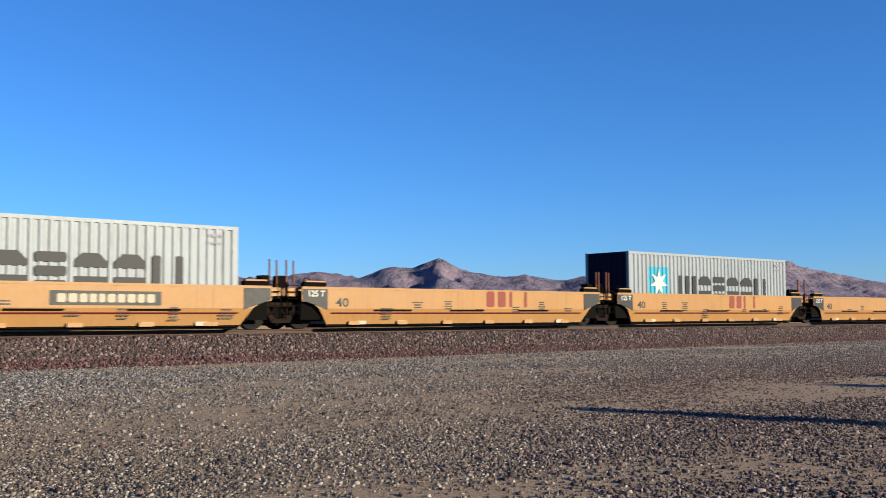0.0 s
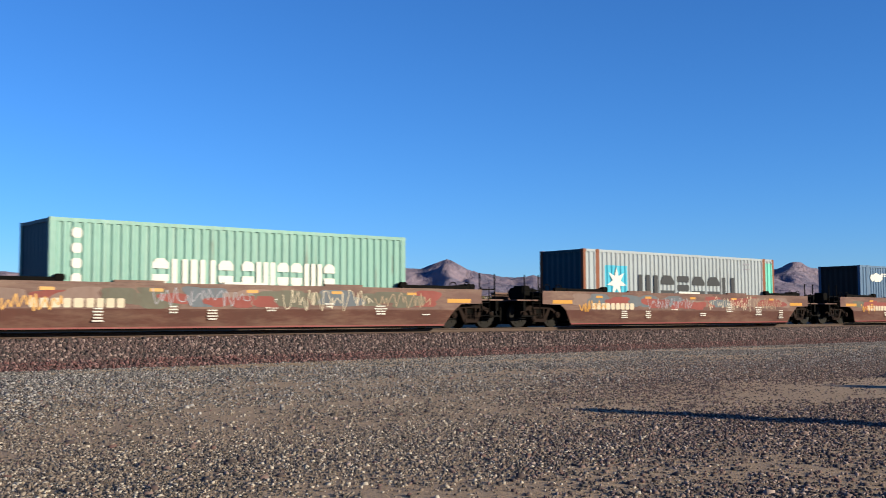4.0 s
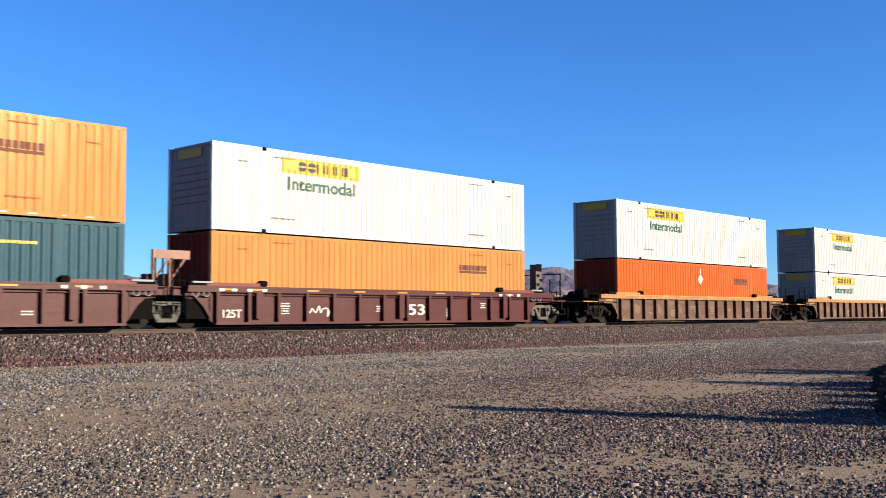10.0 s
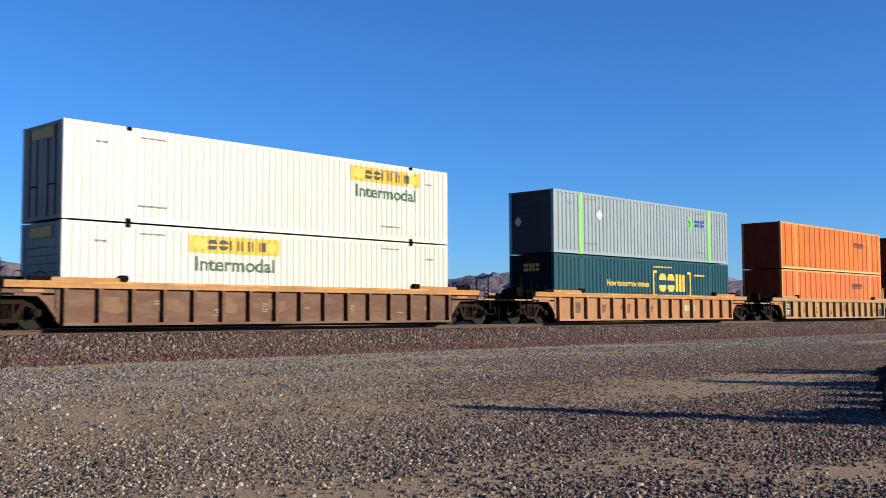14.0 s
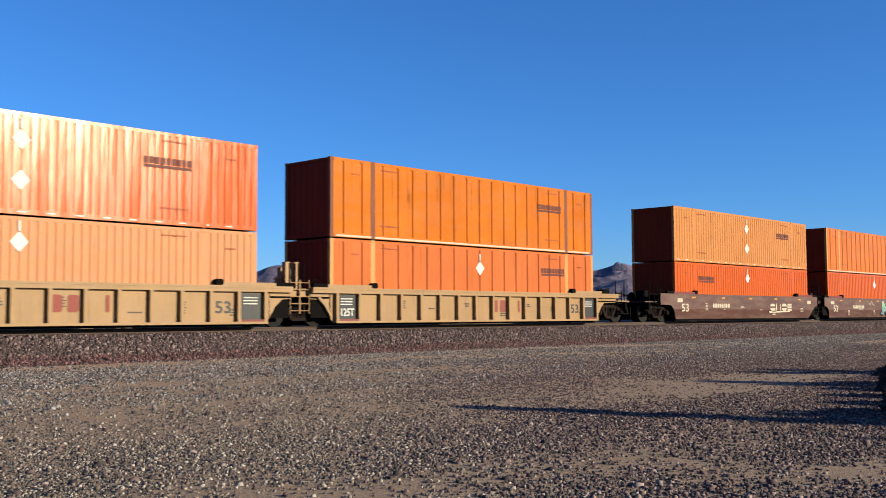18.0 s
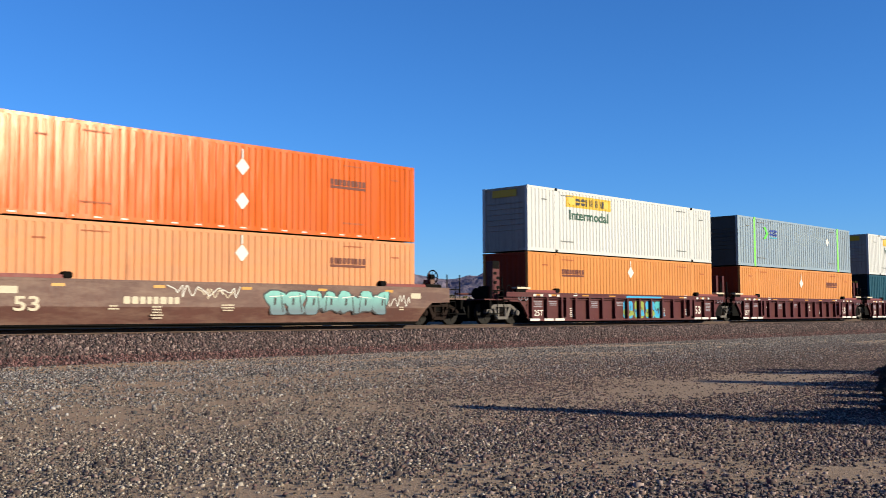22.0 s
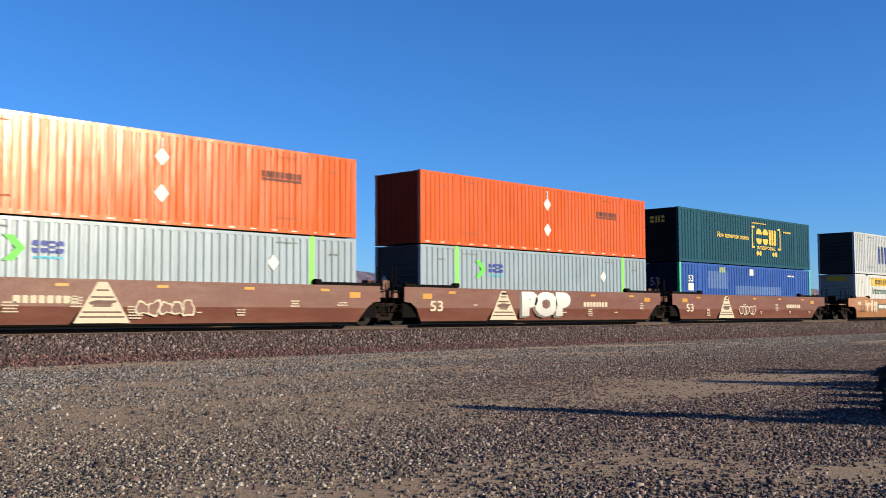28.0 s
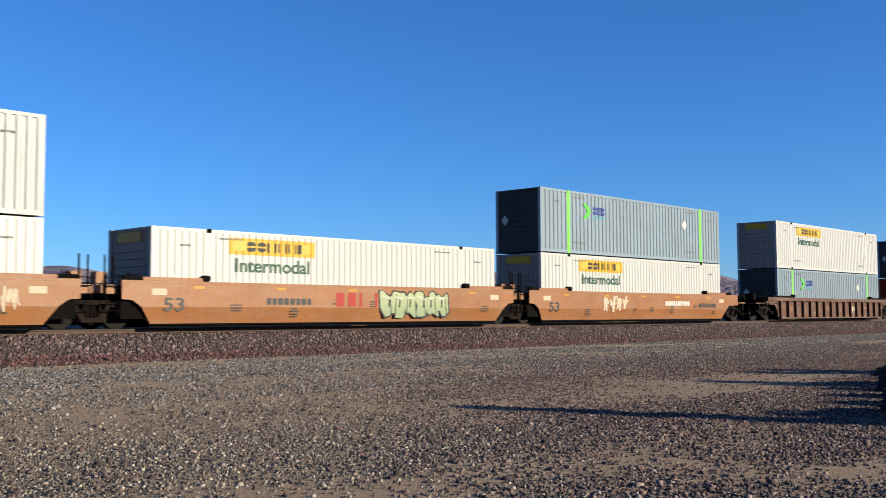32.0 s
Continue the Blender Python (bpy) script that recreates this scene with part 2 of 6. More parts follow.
M = {
    "orange": painted("orange_paint", (214, 98, 0), 0.34, 0.22, (130, 56, 8), sheen=(1.0, 0.84, 0.72, 1), gloss=0.3, spec=0.16, runs=0.35),
    "gloss_orange": painted("polished_orange_paint", (216, 95, 0), 0.34, 0.22, (140, 56, 8), sheen=(1.0, 0.86, 0.76, 1), gloss=0.52, spec=0.16, runs=0.35),
    "amber": painted("faded_orange_paint", (212, 145, 82), 0.5, 0.25, (150, 84, 34), spec=0.14, sheen=(1.0, 0.7, 0.45, 1), gloss=0.1, runs=0.35),
    "peach": painted("bleached_orange_paint", (216, 146, 92), 0.5, 0.25, (160, 100, 60), spec=0.16, runs=0.4, dust=0.25),
    "coral": painted("orange_red_paint", (214, 120, 62), 0.45, 0.3, (140, 76, 34), 0.16, spec=0.16, sheen=(1.0, 0.7, 0.45, 1), gloss=0.14, runs=0.4),
    "rust_orange": painted("weathered_orange_paint", (222, 124, 18), 0.45, 0.4, (166, 84, 26), 0.25, 0.15, spec=0.16, sheen=(1.0, 0.7, 0.45, 1), gloss=0.16, runs=0.6, dust=0.2),
    "tan_post": painted("yellowed_post_paint", (210, 150, 66), 0.5, 0.4, (120, 72, 40)),
    "white": painted("cream_white_paint", (208, 209, 209), 0.42, 0.16, (158, 148, 132), 0.05, runs=0.14),
    # End walls face away from the sun; their shade is put into these colours.
    "shaded_white_end": painted("soiled_shaded_white_paint", (176, 170, 160), 0.6, 0.7, (72, 62, 54), 0.25, runs=0.6),
    "shaded_orange_end": painted("shaded_rust_red_paint", (150, 54, 24), 0.7, 0.5, (44, 30, 24), 0.3, spec=0.1),
    "shaded_green_end": painted("shaded_green_paint", (12, 26, 28), 0.7, 0.4, (34, 36, 34), 0.3, spec=0.1),
    "shaded_navy_end": painted("shaded_navy_paint", (20, 30, 60), 0.7, 0.4, (30, 30, 36), 0.3, spec=0.1),
    "shaded_grey_end": painted("shaded_grey_paint", (78, 82, 84), 0.65, 0.5, (52, 48, 44), 0.3, spec=0.1),
    "grey": painted("light_grey_paint", (166, 175, 184), 0.45, 0.3, (120, 104, 88), runs=0.45),
    "steel_grey": painted("silver_grey_paint", (146, 162, 176), 0.42, 0.25, (116, 114, 112), gloss=0.55, runs=0.3),
    "matson": painted("pale_grey_paint", (190, 194, 200), 0.45, 0.3, (130, 118, 104), runs=0.3),
    "green": painted("deep_green_paint", (24, 76, 97), 0.45, 0.2, (46, 78, 86), 0.15, spec=0.12, runs=0.25),
    "blue": painted("royal_blue_paint", (48, 88, 176), 0.45, 0.22, (84, 98, 132), 0.15, spec=0.14, runs=0.3),
    "blue_pale": painted("bleached_blue_paint", (82, 114, 182), 0.45, 0.22, (96, 106, 128), 0.15, runs=0.3),
    "mint": painted("mint_green_paint", (96, 208, 150), 0.45, 0.15),
    "lime": painted("lime_green_paint", (136, 226, 62), 0.45, 0.1),
    "slate_blue": painted("greyish_blue_paint", (88, 118, 156), 0.5, 0.5, (150, 166, 186), 0.25, runs=0.7),
    "brick": painted("brick_red_paint", (158, 66, 70), 0.5, 0.3, (186, 114, 114), 0.2, runs=0.4, dust=0.3),
    "oxide": painted("red_oxide_paint", (134, 62, 50), 0.5, 0.25, (92, 48, 40), runs=0.5),
    "sea": painted("sea_green_paint", (126, 172, 162), 0.5, 0.5, (166, 184, 176), runs=0.6),
    "aqua": painted("pale_aqua_paint", (124, 214, 196), 0.5, 0.3, (150, 120, 80)),
    "rusty": painted("rusty_post_paint", (138, 78, 44), 0.7, 0.5, (80, 52, 36), 0.3, 0.4),
    "car_yellow": painted("golden_tan_car_paint", (186, 138, 72), 0.5, 0.3, (140, 92, 56), 0.12, dust=0.25, runs=0.3),
    "car_tan": painted("sand_car_paint", (172, 135, 82), 0.55, 0.4, (120, 84, 54), 0.2, 0.08, dust=0.3, runs=0.5),
    "car_brown": painted("brown_car_paint", (90, 50, 40), 0.55, 0.4, (70, 46, 38), 0.25, dust=0.35, runs=0.4),
    "car_maroon": painted("maroon_car_paint", (84, 31, 35), 0.45, 0.35, (60, 36, 36), 0.22, spec=0.15, dust=0.06, runs=0.3),
    "car_red": painted("red_brown_car_paint", (108, 54, 38), 0.5, 0.35, (92, 56, 44), 0.2, dust=0.18, runs=0.35),
    "car_rust": painted("rust_brown_car_paint", (98, 60, 42), 0.65, 0.6, (78, 50, 36), 0.35, 0.25, dust=0.32, runs=0.6),
    "car_ochre": painted("worn_ochre_car_paint", (172, 120, 74), 0.6, 0.5, (98, 62, 40), 0.3, 0.2, dust=0.4, runs=0.6),
    "car_umber": painted("dirty_umber_car_paint", (132, 84, 52), 0.6, 0.5, (84, 54, 38), 0.3, 0.2, dust=0.3, runs=0.6),
    "car_copper": painted("burnt_orange_car_paint", (162, 106, 54), 0.5, 0.45, (126, 76, 44), 0.22, dust=0.4, runs=0.45),
    "chord_yellow": painted("worn_yellow_paint", (182, 130, 66), 0.6, 0.7, (92, 58, 40), 0.3, 0.3),
    "panel_grey": painted("dark_grey_panel_paint", (38, 40, 44), 0.5, 0.3, (80, 72, 64)),
    "sill_red": painted("dark_red_paint", (122, 34, 32), 0.55, 0.3),
    # Near black: shade under and between the cars is part of this colour.
    "dark_steel": painted("grimy_shaded_steel", (12, 10, 9), 0.9, 0.3, (24, 19, 16), 0.3, spec=0.08),
    "truck_steel": painted("dusty_truck_steel", (42, 31, 27), 0.9, 0.5, (24, 19, 16), 0.3, spec=0.1),
    "truck_pale": painted("dusty_grey_truck_steel", (122, 117, 114), 0.9, 0.6, (62, 56, 52), 0.3, spec=0.1),
    "chord_gold": painted("golden_chord_paint", (208, 152, 58), 0.6, 0.6, (128, 82, 44), 0.3, 0.2),
    "stand_pink": painted("sun_bleached_stand_paint", (172, 128, 110), 0.6, 0.4, (104, 72, 60), 0.25, 0.1),
    "valve_yellow": painted("dull_yellow_paint", (204, 150, 52), 0.5, 0.4, (120, 84, 40), 0.2),
    "black": plain("black_paint", (26, 26, 28), 0.6),
    "ink": plain("charcoal_lettering", (46, 48, 54), 0.55),
    "maroon_ink": plain("faded_dark_lettering", (104, 46, 24), 0.6),
    "faint_ink": plain("faint_orange_print", (168, 84, 30), 0.6),
    "faint_grey": plain("faint_grey_print", (128, 130, 130), 0.6),
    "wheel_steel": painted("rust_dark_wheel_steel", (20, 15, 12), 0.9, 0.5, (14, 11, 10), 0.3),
    "white_ink": plain("white_lettering", (232, 230, 224), 0.55),
    "cream_ink": plain("cream_lettering", (214, 200, 176), 0.6),
    "yellow_ink": plain("yellow_panel", (226, 184, 24), 0.45),
    "gold_ink": plain("golden_lettering", (236, 196, 70), 0.5),
    "green_ink": plain("dark_green_lettering", (32, 84, 62), 0.5),
    "blue_ink": plain("blue_lettering", (28, 54, 160), 0.5),
    "sky_ink": plain("sky_blue_panel", (84, 190, 226), 0.5),
    "red_ink": plain("red_lettering", (176, 48, 38), 0.55),
    "dull_red": plain("faded_red_paint", (150, 74, 62), 0.65),
    "lime_ink": plain("lime_lettering", (110, 214, 60), 0.5),
    "teal_ink": plain("turquoise_spray_paint", (86, 182, 190), 0.5),
    "azure_ink": plain("bright_blue_spray_paint", (70, 170, 226), 0.5),
    "moss_ink": plain("olive_green_spray_paint", (150, 166, 60), 0.5),
    "sage_ink": plain("pale_green_spray_paint", (164, 182, 128), 0.5),
    "lilac_ink": plain("grey_lilac_spray_paint", (160, 158, 172), 0.5),
    "teal_dark": plain("dark_teal_spray_paint", (30, 74, 78), 0.6),
    "shadow_ink": plain("grey_spray_paint", (112, 104, 100), 0.6),
    "smear": painted("pale_weathered_smear", (132, 98, 74), 0.7, 0.6, (104, 72, 52), 0.35, 0.3),
    "worn_ink": plain("worn_pale_lettering", (168, 146, 122), 0.7),
    "haze_pale": painted("rubbed_pale_spray", (132, 108, 100), 0.65, 0.5, (98, 62, 52), 0.3),
    "haze_green": painted("rubbed_green_spray", (98, 96, 82), 0.65, 0.5, (92, 58, 48), 0.3),
    "haze_red": painted("rubbed_red_spray", (138, 58, 50), 0.65, 0.5, (98, 52, 44), 0.3),
    "haze_blue": painted("rubbed_blue_spray", (96, 104, 116), 0.65, 0.5, (92, 58, 48), 0.3),
    "reflector": plain("yellow_reflector_tape", (206, 150, 44), 0.4),
    "rail": painted("rusty_rail_steel", (84, 63, 52), 0.7, 0.4, (66, 48, 40), 0.25),
    "rail_top": plain("polished_rail_steel", (176, 168, 158), 0.3, 0.9),
    "tie": painted("weathered_sleeper_timber", (84, 72, 62), 0.9, 0.5, (52, 44, 38), 0.3),
    "earth": mineral("desert_earth", (198, 164, 124), (210, 176, 134), (150, 124, 98), 24.0, 0.95, 0.7, 0.012),
    "ballast": mineral("ballast_bed_stone", (104, 78, 74), (98, 78, 76), (48, 37, 37), 9.0),
    "stone": stones("crushed_ballast_stone", ((103, 79, 75), (60, 46, 45), (124, 99, 93), (86, 63, 60), (160, 136, 127), (40, 31, 32), (70, 52, 50), (92, 69, 65))),
    "red_stone": stones("reddish_ballast_stone", ((100, 60, 58), (66, 42, 42), (122, 78, 74), (82, 56, 55), (150, 112, 106))),
    "gravel": stones("mixed_desert_gravel", ((148, 130, 113), (110, 97, 85), (166, 149, 129), (72, 63, 56), (206, 191, 170), (132, 113, 98), (88, 77, 67), (120, 105, 92))),
    "purple_gravel": stones("purplish_brown_gravel", ((114, 90, 83), (74, 58, 55), (132, 106, 97), (50, 40, 40), (178, 154, 141), (108, 76, 69), (64, 51, 49), (96, 75, 69))),
    "blue_gravel": stones("grey_crushed_gravel", ((134, 126, 121), (98, 93, 90), (152, 144, 137), (72, 69, 67), (186, 177, 168), (114, 108, 104))),
    # Olive tones taken almost to black, with the brush's shade painted in.
    "leaf": stones("shade_dark_olive_leaves", ((36, 36, 22), (46, 44, 28), (30, 30, 19), (56, 52, 34))),
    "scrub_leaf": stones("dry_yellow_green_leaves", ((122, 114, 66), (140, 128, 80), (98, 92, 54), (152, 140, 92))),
    "bark": painted("grey_brown_bark", (92, 78, 66), 0.9, 0.4),
}


def hazed_range_rock():
    n = Nodes("hazed_mountain_rock")
    vec = n.coords((1, 1, 1))
    big = n.noise(vec, 0.004, 8.0, 0.6)
    fine = n.noise(vec, 0.011, 9.0, 0.62)
    # purplish blue tones hold the haze of distance in the base colour
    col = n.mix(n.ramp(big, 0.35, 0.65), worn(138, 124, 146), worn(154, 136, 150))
    # darker bluish patches paint in the shade on the ridges
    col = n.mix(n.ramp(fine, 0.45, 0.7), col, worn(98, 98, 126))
    n.bump(fine, 0.9, 40.0)
    return n.finish(col, 0.95)


M["range"] = hazed_range_rock()


def fading_spray(name, low, high, reach):
    """Sprayed paint that passes from one colour at the bottom of a letter to another at its top."""
    n = Nodes(name)
    vec = n.coords((1, 1, 1))
    cut = n.add("ShaderNodeSeparateXYZ")
    n.link(vec, cut.inputs[0])
    r = n.add("ShaderNodeMapRange")
    r.inputs["From Min"].default_value, r.inputs["From Max"].default_value = -reach, reach
    n.link(cut.outputs[2], r.inputs["Value"])
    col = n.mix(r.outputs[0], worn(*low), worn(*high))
    f = n.noise(vec, 6.0, 5.0)
    col = n.mix(n.ramp(f, 0.45, 0.75, (0, 0, 0, 1), (0.35, 0.35, 0.35, 1)), col, scaled(worn(*low), 0.7))
    return n.finish(col, 0.6)


M["fade_green"] = fading_spray("blue_to_green_spray", (70, 128, 158), (150, 186, 130), 0.34)
M["fade_aqua"] = fading_spray("lilac_to_turquoise_spray", (172, 166, 176), (104, 190, 184), 0.34)
M["fade_sage"] = fading_spray("olive_to_sage_spray", (140, 156, 112), (172, 184, 138), 0.34)
M["fade_teal"] = fading_spray("slate_to_teal_spray", (66, 96, 112), (110, 182, 176), 0.3)
M["fade_grey"] = fading_spray("grey_to_white_spray", (176, 174, 170), (232, 230, 226), 0.5)


# ---- mesh helpers ----
class Geo:
    """A mesh under construction: corners and faces, in metres."""

    def __init__(self):
        self.v, self.f = [], []

    def add(self, verts, faces):
        k = len(self.v)
        self.v += [tuple(p) for p in verts]
        self.f += [tuple(i + k for i in q) for q in faces]
        return self

    def box(self, x0, x1, y0, y1, z0, z1):
        p = [(x, y, z) for z in (z0, z1) for y in (y0, y1) for x in (x0, x1)]
        return self.add(p, [(0, 2, 3, 1), (4, 5, 7, 6), (0, 1, 5, 4), (2, 6, 7, 3), (0, 4, 6, 2), (1, 3, 7, 5)])

    def slab(self, x0, x1, y0, y1, z0, z1, c):
        """A box with its four long upright edges cut by c."""
        return self.prism([(x0 + c, z0), (x1 - c, z0), (x1, z0 + c), (x1, z1 - c), (x1 - c, z1), (x0 + c, z1), (x0, z1 - c), (x0, z0 + c)], y0, y1)

    def prism(self, pts, y0, y1):
        """An outline in x and z, drawn counter-clockwise as seen from -y, pulled from y0 to y1."""
        n = len(pts)
        v = [(x, y0, z) for x, z in pts] + [(x, y1, z) for x, z in pts]
        f = [tuple(range(n)), tuple(range(2 * n - 1, n - 1, -1))]
        f += [(i, i + n, (i + 1) % n + n, (i + 1) % n) for i in range(n)]
        return self.add(v, f)

    def pull_x(self, pts, x0, x1):
        """An outline in y and z pulled along x."""
        n = len(pts)
        v = [(x0, y, z) for y, z in pts] + [(x1, y, z) for y, z in pts]
        f = [tuple(range(n - 1, -1, -1)), tuple(range(n, 2 * n))]
        f += [(i, (i + 1) % n, (i + 1) % n + n, i + n) for i in range(n)]
        return self.add(v, f)

    def rod(self, a, b, r, n=8, r2=None):
        a, b = Vector(a), Vector(b)
        q = (b - a).to_track_quat("Z", "Y")
        v = []
        for p, rr in ((a, r), (b, r if r2 is None else r2)):
            for i in range(n):
                t = 2 * math.pi * i / n
                v.append(p + q @ Vector((rr * math.cos(t), rr * math.sin(t), 0)))
        f = [tuple(range(n - 1, -1, -1)), tuple(range(n, 2 * n))]
        f += [(i, (i + 1) % n, (i + 1) % n + n, i + n) for i in range(n)]
        return self.add(v, f)

    def ring(self, centre, r, thick, axis="x", n=20):
        for i in range(n):
            a0, a1 = 2 * math.pi * i / n, 2 * math.pi * (i + 1) / n
            def at(a):
                c, s = r * math.cos(a), r * math.sin(a)
                off = (0, c, s) if axis == "x" else (c, 0, s)
                return Vector(centre) + Vector(off)
            self.rod(at(a0), at(a1), thick, 6)
        return self

    def mesh(self, name, material):
        me = bpy.data.meshes.new(name)
        me.from_pydata(self.v, [], self.f)
        me.materials.append(material)
        me.validate()
        return me


def part(name, geo, material, parent, label="", at=None):
    """One mesh object under a thing or a part. geo: a Geo or a finished mesh."""
    me = geo if isinstance(geo, bpy.types.Mesh) else geo.mesh(name, material)
    ob = new(name, me)
    ob.parent = parent
    if at is not None:
        ob.matrix_basis = at
    if label:
        ob["label"] = label
    return ob


def shift(x, y, z):
    return Matrix.Translation((x, y, z))


# ---- ground ----
def ground_height(x, y):
    if y < 26.3:
        return -0.25 * min(1.0, max(0.0, (26.3 - y) / 26.3)) + 0.05 * noise.noise((x * 0.11, y * 0.16, 0.0)) * min(1.0, max(0.0, (26.0 - y) / 4))
    d = math.hypot(x, y)
    if y < 33.5:
        return 0.0
    if y < 52.0:
        # a low bank added beyond the track to hide the plain under the cars
        return 1.12 * min(1.0, (y - 33.5) / 3.0) * min(1.0, (52.0 - y) / 5.0)
    up = max(0.0, y - 52.0)
    rise = 0.0308 * up * min(1.0, up / 260.0)
    rough = noise.noise((x * 0.012, y * 0.012, 3.0)) * min(2.2, up * 0.012)
    return min(rise, 84.0) + rough * 0.8


def spread(lo, hi, inner_lo, inner_hi, step, grow=1.16):
    out = list(np.arange(inner_lo, inner_hi + step * 0.5, step))
    s, x = step, inner_hi
    while x < hi:
        s *= grow
        x += s
        out.append(min(x, hi))
    s, x = step, inner_lo
    while x > lo:
        s *= grow
        x -= s
        out.insert(0, max(x, lo))
    return out


def build_ground():
    xs, ys = spread(-3500, 4800, -6, 90, 0.8), spread(-2500, 4800, 0, 36, 0.6)
    v = [(x, y, ground_height(x, y)) for y in ys for x in xs]
    n = len(xs)
    f = [(j * n + i, j * n + i + 1, (j + 1) * n + i + 1, (j + 1) * n + i) for j in range(len(ys) - 1) for i in range(n - 1)]
    me = Geo()
    me.v, me.f = v, f
    ob = new("ground", me.mesh("ground", M["earth"]))
    for p in ob.data.polygons:
        p.use_smooth = True
    tagged(ob, "sandy brown desert ground strewn with gravel beside the track", "ground", kind="structure")


build_ground()


def build_ballast():
    """The stone bed of the track: crown, shoulders and slopes, straight over its whole length."""
    xs = spread(-1500, 3000, -10, 150, 2.0, 1.3)
    prof = [(26.1, -0.10), (26.5, 0.06), (27.55, 0.66), (27.75, 0.735), (28.2, 0.745), (30.4, 0.745), (30.9, 0.735), (31.1, 0.66), (32.3, 0.03), (32.8, -0.1)]
    v, n = [], len(prof)
    for x in xs:
        for y, z in prof:
            edge = 0.05 * noise.noise((x * 0.35, y, 1.0)) if z < 0.7 else 0.0
            v.append((x, y + edge * 2, z + edge * 0.4))
    f = [(j * n + i, (j + 1) * n + i, (j + 1) * n + i + 1, j * n + i + 1) for j in range(len(xs) - 1) for i in range(n - 1)]
    g = Geo()
    g.v, g.f = v, f
    tagged(new("ballast_bed", g.mesh("ballast_bed", M["ballast"])), "raised bed of crushed brown stone under the rails", "ballast", kind="structure")


build_ballast()


def build_track():
    track = tagged(new("railway_track"), "straight railway track with rusty rails and polished running faces", "railway track", kind="structure")
    track.location = (0, YC, 0)
    for side in (-1, 1):
        y = side * 0.755
        g = Geo()
        g.pull_x([(y - 0.07, RAIL - 0.172), (y + 0.07, RAIL - 0.172), (y + 0.07, RAIL - 0.155), (y + 0.012, RAIL - 0.13), (y + 0.012, RAIL - 0.05),
                  (y + 0.036, RAIL - 0.04), (y + 0.036, RAIL - 0.006), (y - 0.036, RAIL - 0.006), (y - 0.036, RAIL - 0.04), (y - 0.012, RAIL - 0.05),
                  (y - 0.012, RAIL - 0.13), (y - 0.07, RAIL - 0.155)], -1500, 3000)
        rail = part("rail", g, M["rail"], track)
        part("running_face", Geo().pull_x([(y - 0.034, RAIL - 0.006), (y + 0.034, RAIL - 0.006), (y + 0.026, RAIL), (y - 0.026, RAIL)], -1500, 3000),
             M["rail_top"], rail, "polished steel running face")
    tie = Geo().slab(-0.115, 0.115, -1.3, 1.3, 0.585, RAIL - 0.168, 0.012).mesh("sleeper", M["tie"])
    for i in range(220):
        part("sleeper", tie, None, track, at=shift(2.0 + 0.52 * i + random.uniform(-0.02, 0.02), random.uniform(-0.03, 0.03), random.uniform(-0.004, 0.0)))


build_track()


def scatter(name, material, count, place, size, label, category, flat=0.7):
    """Loose stones as one mesh: squashed, turned blocks with broken sides and cut tops."""
    rng = np.random.default_rng(len(name) * 7 + count)
    base = np.array([(1.0, 0.0, -0.25), (-0.5, 0.88, -0.3), (-0.5, -0.88, -0.25), (-0.72, 0.05, 0.62), (0.4, -0.66, 0.7), (0.4, 0.66, 0.56)])
    faces = np.array([(0, 1, 5), (1, 3, 5), (1, 2, 3), (2, 4, 3), (2, 0, 4), (0, 5, 4), (3, 4, 5)])
    pts = place(rng, count)
    n = len(pts)
    s = np.clip(rng.lognormal(math.log(size), 0.42, n), size * 0.4, size * 2.3)
    a = rng.uniform(0, 2 * math.pi, n)
    v = base[None] * (1 + rng.uniform(-0.32, 0.32, (n, 6, 3)))
    v = v * np.stack([s, s * rng.uniform(0.42, 1.0, n), s * rng.uniform(flat * 0.6, flat * 1.25, n)], 1)[:, None]
    x = v[..., 0] * np.cos(a)[:, None] - v[..., 1] * np.sin(a)[:, None]
    y = v[..., 0] * np.sin(a)[:, None] + v[..., 1] * np.cos(a)[:, None]
    v = np.stack([x, y, v[..., 2]], 2) + pts[:, None]
    f = faces[None] + (np.arange(n) * 6)[:, None, None]
    me = bpy.data.meshes.new(name)
    me.vertices.add(n * 6)
    me.vertices.foreach_set("co", v.astype(np.float32).ravel())
    me.loops.add(n * 21)
    me.loops.foreach_set("vertex_index", f.astype(np.int32).ravel())
    me.polygons.add(n * 7)
    me.polygons.foreach_set("loop_start", np.arange(n * 7, dtype=np.int32) * 3)
    me.update(calc_edges=True)
    me.materials.append(material)
    tagged(new(name, me), label, category, kind="stuff")


def heights(x, y):
    return np.array([ground_height(a, b) for a, b in zip(x, y)])


